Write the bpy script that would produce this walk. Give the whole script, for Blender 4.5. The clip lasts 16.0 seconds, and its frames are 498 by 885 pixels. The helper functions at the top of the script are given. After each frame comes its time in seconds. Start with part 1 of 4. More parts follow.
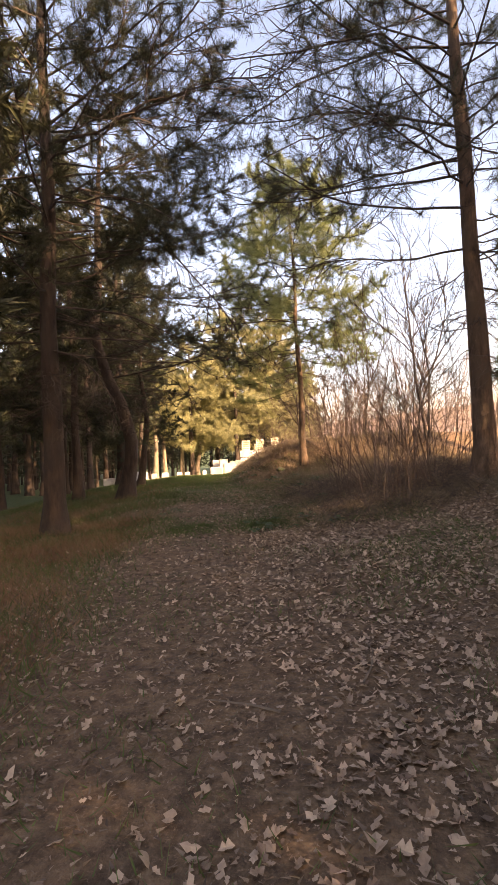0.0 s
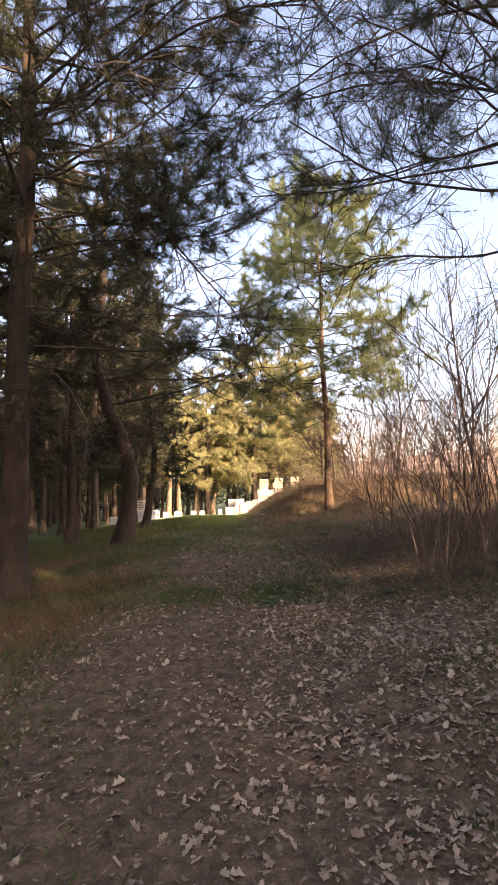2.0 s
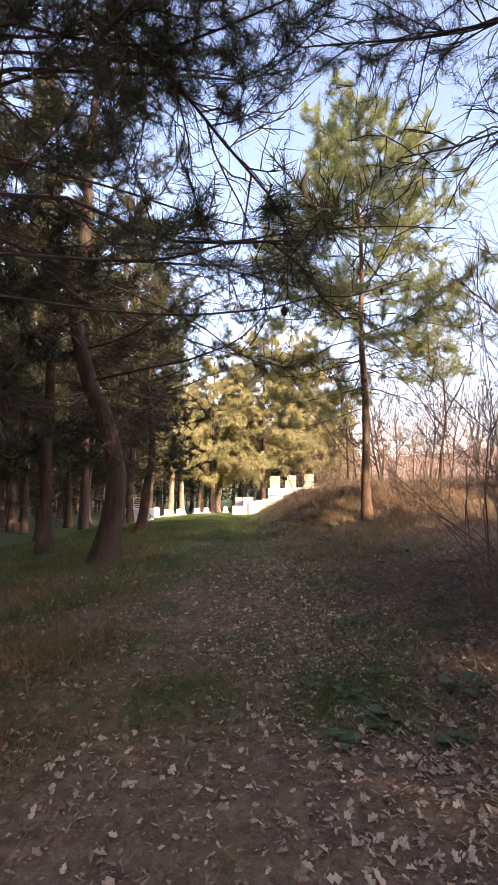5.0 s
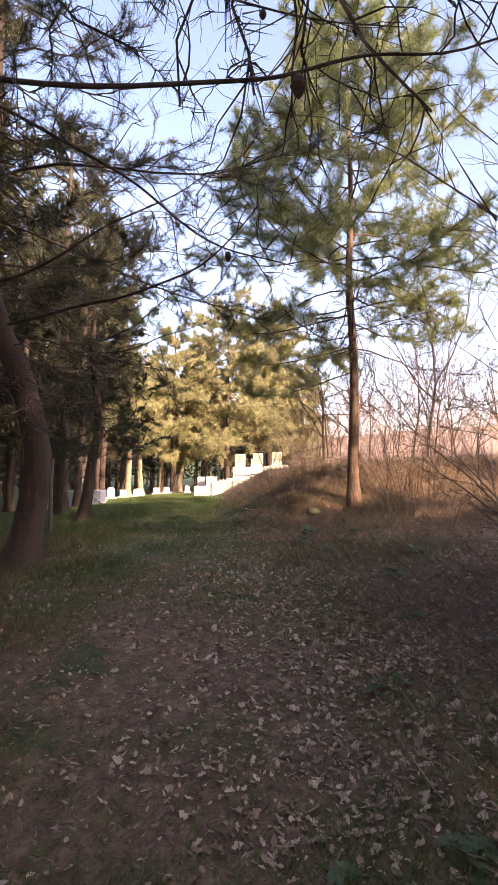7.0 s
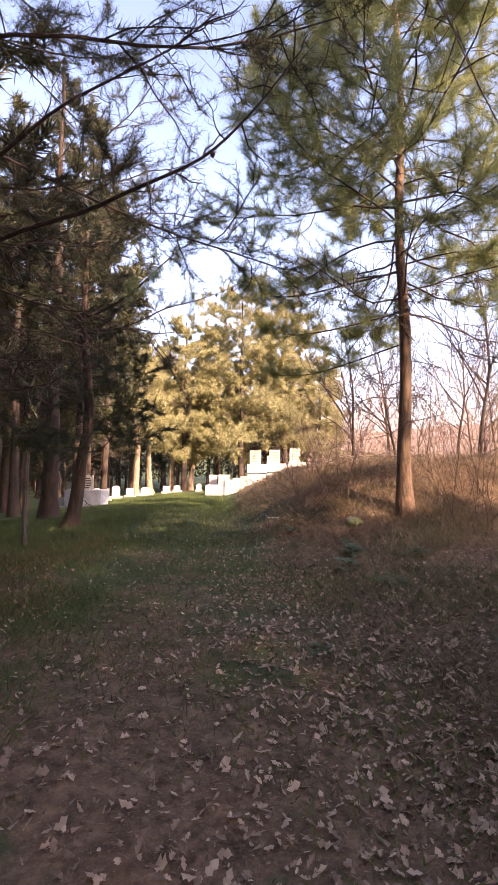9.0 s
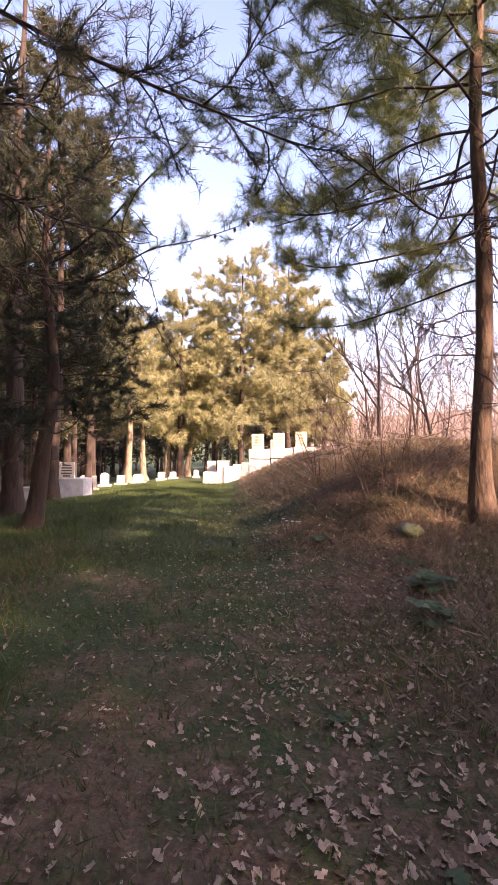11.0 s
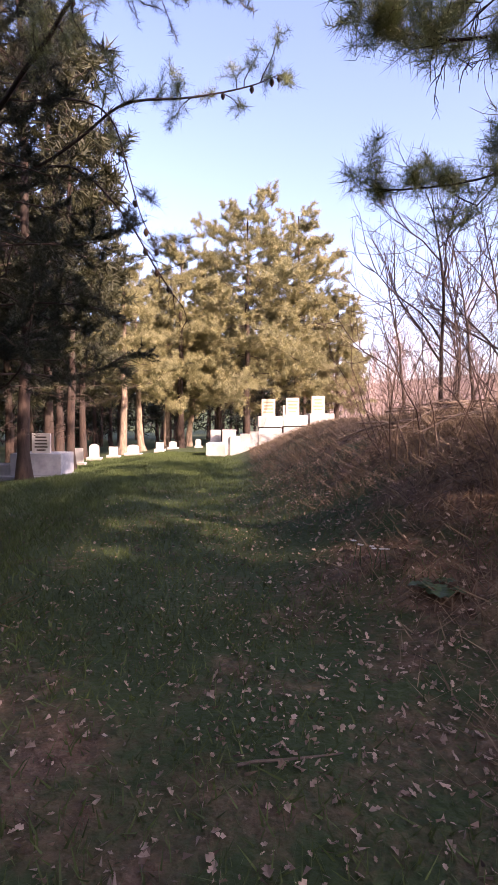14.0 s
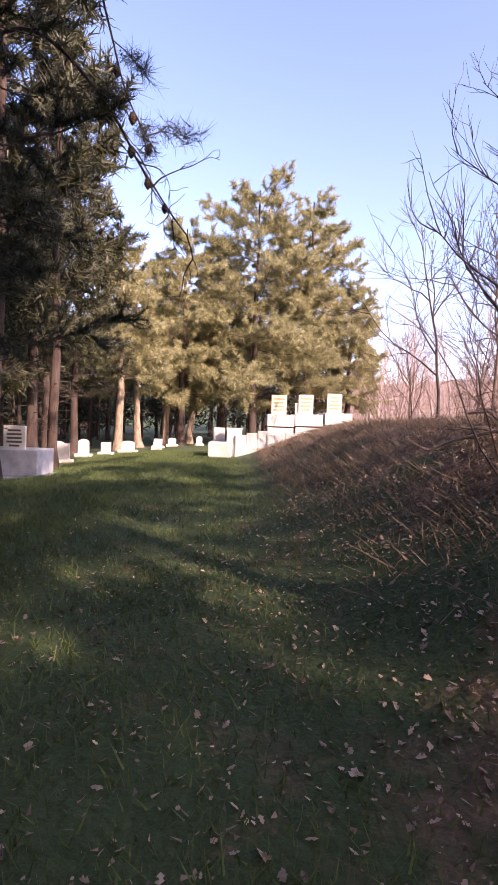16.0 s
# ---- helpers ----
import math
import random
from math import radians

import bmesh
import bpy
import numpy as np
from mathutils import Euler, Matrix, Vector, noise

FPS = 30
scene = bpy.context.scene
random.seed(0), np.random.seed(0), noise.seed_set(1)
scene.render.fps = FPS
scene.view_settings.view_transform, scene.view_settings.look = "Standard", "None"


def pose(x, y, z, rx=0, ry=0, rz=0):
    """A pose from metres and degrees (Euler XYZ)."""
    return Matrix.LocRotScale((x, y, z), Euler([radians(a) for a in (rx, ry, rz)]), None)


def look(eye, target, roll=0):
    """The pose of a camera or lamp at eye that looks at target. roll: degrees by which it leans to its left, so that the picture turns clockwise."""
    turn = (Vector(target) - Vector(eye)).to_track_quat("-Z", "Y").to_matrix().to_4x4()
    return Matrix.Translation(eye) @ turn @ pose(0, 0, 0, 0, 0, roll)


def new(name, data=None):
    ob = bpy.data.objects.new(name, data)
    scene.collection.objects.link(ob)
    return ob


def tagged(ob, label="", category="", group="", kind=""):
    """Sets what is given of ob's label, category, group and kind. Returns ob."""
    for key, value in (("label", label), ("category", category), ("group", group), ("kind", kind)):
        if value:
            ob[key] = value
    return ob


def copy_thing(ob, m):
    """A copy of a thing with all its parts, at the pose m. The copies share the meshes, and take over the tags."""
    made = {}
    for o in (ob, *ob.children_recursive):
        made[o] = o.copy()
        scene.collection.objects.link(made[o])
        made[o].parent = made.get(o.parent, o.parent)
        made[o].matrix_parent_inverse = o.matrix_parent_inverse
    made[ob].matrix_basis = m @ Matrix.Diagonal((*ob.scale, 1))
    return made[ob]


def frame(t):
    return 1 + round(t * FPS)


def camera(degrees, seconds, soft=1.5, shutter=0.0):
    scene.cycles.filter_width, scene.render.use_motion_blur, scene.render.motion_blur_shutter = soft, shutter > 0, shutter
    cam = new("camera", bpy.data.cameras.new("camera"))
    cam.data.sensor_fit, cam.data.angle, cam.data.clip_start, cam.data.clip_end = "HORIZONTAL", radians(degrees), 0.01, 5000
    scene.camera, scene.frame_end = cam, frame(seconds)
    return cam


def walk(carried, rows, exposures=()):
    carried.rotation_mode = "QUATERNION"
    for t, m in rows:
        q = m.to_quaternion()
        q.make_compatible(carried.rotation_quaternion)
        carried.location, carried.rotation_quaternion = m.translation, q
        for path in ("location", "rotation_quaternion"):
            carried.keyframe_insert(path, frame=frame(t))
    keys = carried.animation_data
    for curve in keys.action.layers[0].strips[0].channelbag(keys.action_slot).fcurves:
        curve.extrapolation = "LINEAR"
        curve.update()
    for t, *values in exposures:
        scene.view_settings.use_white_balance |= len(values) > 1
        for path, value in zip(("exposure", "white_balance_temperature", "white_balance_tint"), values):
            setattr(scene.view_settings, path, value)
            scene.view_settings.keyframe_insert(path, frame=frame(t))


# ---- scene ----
cam = camera(51.8, 16.0)
PATH = [
    (0, (0.461, -0.231, 1.186), (0.457, 1.768, 1.257), -2.5),
    (0.5, (0.509, 0.256, 1.183), (0.518, 2.254, 1.275), -3.0),
    (1, (0.528, 0.725, 1.214), (0.515, 2.722, 1.332), -1.7),
    (1.5, (0.469, 1.198, 1.259), (0.451, 3.195, 1.373), -1.4),
    (2, (0.478, 1.703, 1.287), (0.405, 3.689, 1.508), -1.1),
    (2.5, (0.405, 2.195, 1.25), (0.264, 4.175, 1.495), 0.5),
    (3, (0.316, 2.675, 1.29), (0.163, 4.654, 1.529), -1.3),
    (5.5, (0.03, 5.027, 1.544), (-0.028, 7.019, 1.712), 1.3),
    (6, (0.018, 5.556, 1.534), (0.056, 7.551, 1.673), 0.2),
    (6.5, (0.021, 6.112, 1.566), (0.062, 8.106, 1.707), 0.2),
    (7, (-0.055, 6.622, 1.599), (-0.004, 8.618, 1.713), 0.3),
    (7.5, (-0.063, 7.155, 1.605), (0.004, 9.151, 1.716), 0.3),
    (8, (-0.074, 7.646, 1.626), (-0.022, 9.643, 1.736), 1.0),
    (8.5, (-0.121, 8.16, 1.634), (-0.071, 10.156, 1.743), 0.8),
    (9, (-0.134, 8.667, 1.614), (-0.134, 10.665, 1.718), 0.5),
    (11.5, (-0.308, 11.391, 1.651), (-0.3, 13.391, 1.676), 0.5),
    (12, (-0.317, 11.855, 1.679), (-0.31, 13.855, 1.686), 0.5),
    (12.5, (-0.392, 12.325, 1.689), (-0.385, 14.325, 1.688), 0.5),
    (13, (-0.43, 12.785, 1.69), (-0.427, 14.785, 1.684), -0.4),
    (13.5, (-0.493, 13.217, 1.683), (-0.494, 15.217, 1.67), 0.3),
    (14, (-0.564, 13.65, 1.67), (-0.563, 15.648, 1.586), 0.2),
    (14.5, (-0.599, 14.14, 1.671), (-0.598, 16.138, 1.575), 1.1),
    (15, (-0.686, 14.635, 1.656), (-0.692, 16.632, 1.559), 2.1),
    (15.5, (-0.732, 15.126, 1.644), (-0.733, 17.124, 1.549), 1.7),
    (16, (-0.799, 15.633, 1.672), (-0.799, 17.63, 1.579), 2.1),
]
walk(cam, [(t, look(eye, target, roll)) for t, eye, target, roll in PATH], exposures=[(0.0, 1.78, 9600, 27), (3.0, 1.85, 7900, 24), (6.0, 1.8, 7600, 28), (9.0, 1.86, 7600, 35), (12.5, 1.58, 7000, 42), (16.0, 1.28, 6500, 41)])

# ---- light ----
SUN_AZ, SUN_EL = math.atan2(0.68, -0.73), radians(28)
world = bpy.data.worlds.new("sky")
scene.world = world
world.use_nodes = True
wn = world.node_tree
sky = wn.nodes.new("ShaderNodeTexSky")
sky.sky_type = "NISHITA"
sky.sun_disc = False
sky.sun_elevation, sky.sun_rotation = SUN_EL, SUN_AZ
sky.air_density, sky.dust_density, sky.ozone_density = 1.0, 2.2, 1.6
wn.nodes["Background"].inputs["Strength"].default_value = 0.19
wn.links.new(sky.outputs[0], wn.nodes["Background"].inputs["Color"])
sun_data = bpy.data.lights.new("sun", "SUN")
sun_data.energy, sun_data.angle, sun_data.color = 5.0, radians(0.6), (1.0, 0.84, 0.62)
sun = new("sun", sun_data)
sun_dir = Vector((math.sin(SUN_AZ) * math.cos(SUN_EL), math.cos(SUN_AZ) * math.cos(SUN_EL), math.sin(SUN_EL)))
sun.matrix_world = look(sun_dir * 60, (0, 0, 0))


# ---- materials ----
def material(name, low, high, scale=6.0, rough=0.85, bump=0.3, bump_scale=40.0, island=0.0, stretch=(1, 1, 1),
             third=None, third_scale=0.7, through_light=0.0, per_object=0.0):
    """Two colours mixed by fine noise, an optional third in broad patches, relief, and a shift from piece to piece."""
    m = bpy.data.materials.new(name)
    m.use_nodes = True
    n, l = m.node_tree.nodes, m.node_tree.links
    b = n["Principled BSDF"]
    b.inputs["Roughness"].default_value = rough
    co = n.new("ShaderNodeTexCoord")
    mp = n.new("ShaderNodeMapping")
    mp.inputs["Scale"].default_value = stretch
    l.new(co.outputs["Object"], mp.inputs["Vector"])
    t = n.new("ShaderNodeTexNoise")
    t.inputs["Scale"].default_value, t.inputs["Detail"].default_value, t.inputs["Roughness"].default_value = scale, 6, 0.65
    l.new(mp.outputs[0], t.inputs["Vector"])
    ramp = n.new("ShaderNodeMapRange")
    ramp.inputs[1].default_value, ramp.inputs[2].default_value = 0.32, 0.68
    l.new(t.outputs[0], ramp.inputs[0])
    mix = n.new("ShaderNodeMix")
    mix.data_type = "RGBA"
    mix.inputs[6].default_value, mix.inputs[7].default_value = (*low, 1), (*high, 1)
    fac = ramp.outputs[0]
    if island:
        g = n.new("ShaderNodeNewGeometry")
        mm = n.new("ShaderNodeMix")
        mm.inputs[0].default_value = island
        l.new(fac, mm.inputs[2])
        l.new(g.outputs["Random Per Island"], mm.inputs[3])
        fac = mm.outputs[0]
    if per_object:
        g = n.new("ShaderNodeObjectInfo")
        mm = n.new("ShaderNodeMix")
        mm.inputs[0].default_value = per_object
        l.new(fac, mm.inputs[2])
        l.new(g.outputs["Random"], mm.inputs[3])
        fac = mm.outputs[0]
    l.new(fac, mix.inputs[0])
    out = mix.outputs[2]
    if third:
        t3 = n.new("ShaderNodeTexNoise")
        t3.inputs["Scale"].default_value, t3.inputs["Detail"].default_value = third_scale, 4
        l.new(co.outputs["Object"], t3.inputs["Vector"])
        r3 = n.new("ShaderNodeMapRange")
        r3.inputs[1].default_value, r3.inputs[2].default_value = 0.45, 0.62
        l.new(t3.outputs[0], r3.inputs[0])
        m3 = n.new("ShaderNodeMix")
        m3.data_type = "RGBA"
        m3.inputs[7].default_value = (*third, 1)
        l.new(r3.outputs[0], m3.inputs[0])
        l.new(out, m3.inputs[6])
        out = m3.outputs[2]
    l.new(out, b.inputs["Base Color"])
    if bump:
        tb = n.new("ShaderNodeTexNoise")
        tb.inputs["Scale"].default_value, tb.inputs["Detail"].default_value = bump_scale, 5
        l.new(mp.outputs[0], tb.inputs["Vector"])
        bp = n.new("ShaderNodeBump")
        bp.inputs["Strength"].default_value, bp.inputs["Distance"].default_value = bump, 0.02
        l.new(tb.outputs[0], bp.inputs["Height"])
        l.new(bp.outputs[0], b.inputs["Normal"])
    if through_light:
        tr = n.new("ShaderNodeBsdfTranslucent")
        l.new(out, tr.inputs["Color"])
        ms = n.new("ShaderNodeMixShader")
        ms.inputs[0].default_value = through_light
        l.new(b.outputs[0], ms.inputs[1])
        l.new(tr.outputs[0], ms.inputs[2])
        l.new(ms.outputs[0], n["Material Output"].inputs["Surface"])
    return m


M_BARK = material("pine_bark", (0.016, 0.011, 0.009), (0.08, 0.05, 0.036), 7, 0.95, 1.0, 22, stretch=(1, 1, 0.3), third=(0.06, 0.044, 0.034), third_scale=1.5)
# lit copy of the pine bark: warm sunlight is part of its colour
M_BARK_SUNLIT = material("sunlit_reddish_bark", (0.035, 0.022, 0.016), (0.21, 0.13, 0.085), 9, 0.95, 1.0, 24, stretch=(1, 1, 0.35), third=(0.13, 0.085, 0.055), third_scale=2)
# pale bark for the lit trunks, brightened in colour as if in sun
M_BARK_PALE_LIT = material("pale_lit_bark", (0.10, 0.075, 0.055), (0.36, 0.27, 0.19), 8, 0.95, 1.0, 25, stretch=(1, 1, 0.3))
M_TWIG = material("dry_twig", (0.032, 0.023, 0.019), (0.095, 0.068, 0.052), 9, 0.9, 0)
M_NEEDLE = material("pine_needles", (0.022, 0.028, 0.014), (0.085, 0.088, 0.038), 1.6, 0.55, 0, island=0.5, through_light=0.25)
# low sun is mixed into this lighter olive needle colour
M_NEEDLE_SUN_GOLD = material("sunlit_olive_needles", (0.175, 0.18, 0.082), (0.46, 0.425, 0.22), 1.1, 0.55, 0, island=0.5, through_light=0.4)
# sunlit copy of the pine needles: the sun's brightness sits in the green
M_NEEDLE_SUNLIT = material("sunlit_pine_needles", (0.11, 0.15, 0.06), (0.38, 0.42, 0.18), 1.4, 0.55, 0, island=0.5, through_light=0.35)
# dark conifer needles, with the wood's deep shade put into the colour too
M_NEEDLE_SHADED = material("shaded_dark_needles", (0.01, 0.018, 0.009), (0.038, 0.052, 0.022), 2, 0.6, 0, island=0.4, through_light=0.15)
M_CONE = material("pine_cone", (0.03, 0.02, 0.014), (0.11, 0.065, 0.04), 60, 0.8, 0.6, 90)
M_SHRUB = material("bare_shrub_wood", (0.06, 0.04, 0.032), (0.22, 0.15, 0.11), 5, 0.85, 0, island=0.5)
# distance haze and low sun are painted in as a pale pinkish twig colour
M_FARWOOD_HAZE = material("hazy_far_twigs", (0.26, 0.19, 0.17), (0.50, 0.40, 0.36), 0.4, 0.9, 0, island=0.5)
M_STICK = material("dead_stick", (0.07, 0.05, 0.04), (0.24, 0.18, 0.135), 12, 0.9, 0.4, 60, per_object=0.4)
M_LEAF = material("fallen_oak_leaf", (0.12, 0.066, 0.042), (0.64, 0.47, 0.345), 25, 0.7, 0.2, 60, island=0.75, through_light=0.1)
M_CRUMB = material("leaf_crumb", (0.06, 0.035, 0.025), (0.36, 0.26, 0.19), 25, 0.85, 0, island=0.8)
M_GRASS = material("green_grass", (0.03, 0.052, 0.013), (0.14, 0.19, 0.05), 1.2, 0.6, 0, island=0.45, through_light=0.25)
M_DRY = material("dry_grass", (0.10, 0.07, 0.045), (0.36, 0.27, 0.17), 1.5, 0.75, 0, island=0.6, through_light=0.2)
M_DRY_RED = material("reddish_dry_grass", (0.10, 0.052, 0.028), (0.38, 0.22, 0.12), 1.5, 0.75, 0, island=0.6, through_light=0.2)
M_BRAMBLE = material("dead_bramble", (0.04, 0.029, 0.025), (0.14, 0.10, 0.082), 2, 0.9, 0, island=0.6)
M_MARBLE = material("white_marble", (0.40, 0.385, 0.355), (0.66, 0.64, 0.60), 5, 0.6, 0.2, 30, third=(0.46, 0.43, 0.37), third_scale=2.5)
M_GREY = material("grey_stone", (0.26, 0.27, 0.29), (0.42, 0.44, 0.46), 4, 0.7, 0.2, 40)
M_CREAM = material("cream_stone", (0.48, 0.42, 0.30), (0.68, 0.61, 0.46), 5, 0.6, 0.15, 40)
M_TEXT_AND_SHADE = material("lettering_and_gap_shade", (0.04, 0.035, 0.03), (0.09, 0.07, 0.05), 20, 0.7, 0)
M_TEXT_BROWN = material("brown_lettering", (0.30, 0.23, 0.13), (0.40, 0.32, 0.2), 20, 0.7, 0)
M_WEED = material("green_weed", (0.03, 0.06, 0.02), (0.09, 0.15, 0.05), 8, 0.5, 0.1, 50, island=0.4, through_light=0.2)
M_PETAL = material("white_petal", (0.7, 0.7, 0.66), (0.85, 0.85, 0.82), 20, 0.6, 0, through_light=0.2)
M_POST = material("weathered_post", (0.05, 0.045, 0.04), (0.13, 0.11, 0.09), 14, 0.9, 0.4, 60)
M_STONE = material("field_stone", (0.09, 0.085, 0.07), (0.19, 0.18, 0.14), 9, 0.9, 0.5, 30, third=(0.10, 0.13, 0.05), third_scale=4)


def ground_material():
    """Soil and leaf mould on the trodden path, moss and turf further up, dry thatch on the bank."""
    m = bpy.data.materials.new("forest_soil")
    m.use_nodes = True
    n, l = m.node_tree.nodes, m.node_tree.links
    b = n["Principled BSDF"]
    b.inputs["Roughness"].default_value = 0.95
    co = n.new("ShaderNodeTexCoord")

    def noise_mix(a, c, scale, lo, hi, base=None, bias=None):
        t = n.new("ShaderNodeTexNoise")
        t.inputs["Scale"].default_value, t.inputs["Detail"].default_value, t.inputs["Roughness"].default_value = scale, 8, 0.7
        l.new(co.outputs["Object"], t.inputs["Vector"])
        value = t.outputs[0]
        if bias:
            add = n.new("ShaderNodeMath")
            l.new(value, add.inputs[0])
            l.new(bias, add.inputs[1])
            value = add.outputs[0]
        r = n.new("ShaderNodeMapRange")
        r.inputs[1].default_value, r.inputs[2].default_value = lo, hi
        l.new(value, r.inputs[0])
        x = n.new("ShaderNodeMix")
        x.data_type = "RGBA"
        l.new(r.outputs[0], x.inputs[0])
        if base is None:
            x.inputs[6].default_value = (*a, 1)
        else:
            l.new(base, x.inputs[6])
        x.inputs[7].default_value = (*c, 1)
        return x.outputs[2]

    sep = n.new("ShaderNodeSeparateXYZ")
    l.new(co.outputs["Object"], sep.inputs[0])
    up = n.new("ShaderNodeMapRange")
    up.inputs[1].default_value, up.inputs[2].default_value = 7.0, 19.0
    up.inputs[3].default_value, up.inputs[4].default_value = -0.10, 0.22
    l.new(sep.outputs["Y"], up.inputs[0])
    side = n.new("ShaderNodeMapRange")
    side.inputs[1].default_value, side.inputs[2].default_value = 0.0, 1.8
    side.inputs[3].default_value, side.inputs[4].default_value = 0.0, -0.35
    l.new(sep.outputs["X"], side.inputs[0])
    bias = n.new("ShaderNodeMath")
    l.new(up.outputs[0], bias.inputs[0])
    l.new(side.outputs[0], bias.inputs[1])
    soil = noise_mix((0.072, 0.042, 0.025), (0.25, 0.155, 0.09), 9, 0.35, 0.68)
    soil = noise_mix(None, (0.29, 0.185, 0.12), 55, 0.54, 0.72, soil)
    soil = noise_mix(None, (0.035, 0.024, 0.018), 30, 0.60, 0.74, soil)
    soil = noise_mix(None, (0.045, 0.072, 0.02), 1.3, 0.50, 0.64, soil, bias.outputs[0])
    l.new(soil, b.inputs["Base Color"])
    t = n.new("ShaderNodeTexNoise")
    t.inputs["Scale"].default_value, t.inputs["Detail"].default_value = 28, 8
    l.new(co.outputs["Object"], t.inputs["Vector"])
    bp = n.new("ShaderNodeBump")
    bp.inputs["Strength"].default_value, bp.inputs["Distance"].default_value = 0.9, 0.03
    l.new(t.outputs[0], bp.inputs["Height"])
    l.new(bp.outputs[0], b.inputs["Normal"])
    return m


M_GROUND = ground_material()

# ---- mesh tools ----
rng = np.random.default_rng(7)


def unit(v):
    return v / (np.linalg.norm(v, axis=-1, keepdims=True) + 1e-12)


class Geo:
    """Gathers triangles."""

    def __init__(self):
        self.v, self.f, self.n = [], [], 0

    def add(self, verts, faces):
        verts = np.asarray(verts, float).reshape(-1, 3)
        self.v.append(verts)
        self.f.append(np.asarray(faces, int).reshape(-1, 3) + self.n)
        self.n += len(verts)
        return self

    def tube(self, points, radii, sides=6, cap=False):
        p, r = np.asarray(points, float), np.asarray(radii, float)
        d = unit(np.gradient(p, axis=0))
        ref = np.array([0.31, 0.17, 0.93]) if abs(d[0][2]) < 0.9 else np.array([0.93, 0.21, 0.11])
        a = unit(np.cross(d, ref))
        b = np.cross(d, a)
        ang = np.arange(sides) * 2 * np.pi / sides
        rings = p[:, None] + r[:, None, None] * (np.cos(ang)[None, :, None] * a[:, None] + np.sin(ang)[None, :, None] * b[:, None])
        i = np.arange(len(p) - 1)[:, None] * sides
        j = np.arange(sides)[None]
        k = (j + 1) % sides
        q = np.stack([i + j, i + k, i + sides + k, i + j, i + sides + k, i + sides + j], -1).reshape(-1, 3)
        if cap:
            top = (len(p) - 1) * sides
            q = np.vstack([q, [[top, top + s, top + s + 1] for s in range(1, sides - 1)], [[0, s + 1, s] for s in range(1, sides - 1)]])
        return self.add(rings.reshape(-1, 3), q)

    def ribbon(self, points, radii):
        """A flat strip along a thin twig."""
        p = np.asarray(points, float)
        side = unit(np.cross(np.gradient(p, axis=0), rng.normal(size=3))) * np.reshape(radii, (-1, 1))
        v = np.stack([p - side, p + side], 1).reshape(-1, 3)
        i = np.arange(len(p) - 1)[:, None] * 2
        return self.add(v, np.hstack([i, i + 1, i + 3, i, i + 3, i + 2]).reshape(-1, 3))

    def spikes(self, base, tip, width):
        """One thin triangle from each base to each tip."""
        base, tip = np.asarray(base), np.asarray(tip)
        side = unit(np.cross(tip - base, rng.normal(size=base.shape))) * np.reshape(width, (-1, 1)) / 2
        v = np.stack([base - side, base + side, tip], 1).reshape(-1, 3)
        return self.add(v, np.arange(len(v)).reshape(-1, 3))

    def mesh(self, name, mat, smooth=False):
        me = bpy.data.meshes.new(name)
        if self.v:
            me.from_pydata(np.vstack(self.v), [], np.vstack(self.f))
        if smooth:
            me.shade_smooth()
        me.materials.append(mat)
        return me


def put_part(name, geo, mat, parent, label="", smooth=False):
    ob = new(name, geo.mesh(name, mat, smooth))
    ob.parent = parent
    if label:
        tagged(ob, label)
    return ob


def part(name, bm, mat, parent, label=""):
    """Links a bmesh as one mesh object under a thing or a part."""
    me = bpy.data.meshes.new(name)
    bm.to_mesh(me)
    bm.free()
    me.materials.append(mat)
    ob = new(name, me)
    ob.parent = parent
    if label:
        tagged(ob, label)
    return ob


def block(size, at=(0, 0, 0), bevel=0.01, turn=0.0):
    """A block with worn edges; at is the middle of its base."""
    bm = bmesh.new()
    bmesh.ops.create_cube(bm, size=1)
    bmesh.ops.scale(bm, vec=size, verts=bm.verts)
    bmesh.ops.bevel(bm, geom=bm.edges[:], offset=bevel, segments=2, affect="EDGES", profile=0.6)
    bmesh.ops.rotate(bm, verts=bm.verts, cent=(0, 0, 0), matrix=Matrix.Rotation(turn, 3, "Z"))
    bmesh.ops.translate(bm, verts=bm.verts, vec=(at[0], at[1], at[2] + size[2] / 2))
    return bm


def thing(name, at, label, category, group="", turn=0.0, kind=""):
    ob = new(name)
    ob.empty_display_size = 0.1
    ob.matrix_world = Matrix.Translation(at) @ Matrix.Rotation(turn, 4, "Z")
    return tagged(ob, label, category, group, kind)


# ---- the ground ----
def step(a, b, x):
    t = np.clip((np.asarray(x, float) - a) / (b - a), 0, 1)
    return t * t * (3 - 2 * t)


def path_x(y):
    return np.interp(y, (-20, 0, 3, 6, 8.7, 11.4, 14.1, 16, 20, 33, 60), (0.8, 0.46, 0.3, 0.0, -0.13, -0.31, -0.6, -0.8, -1.2, -2.4, -4))


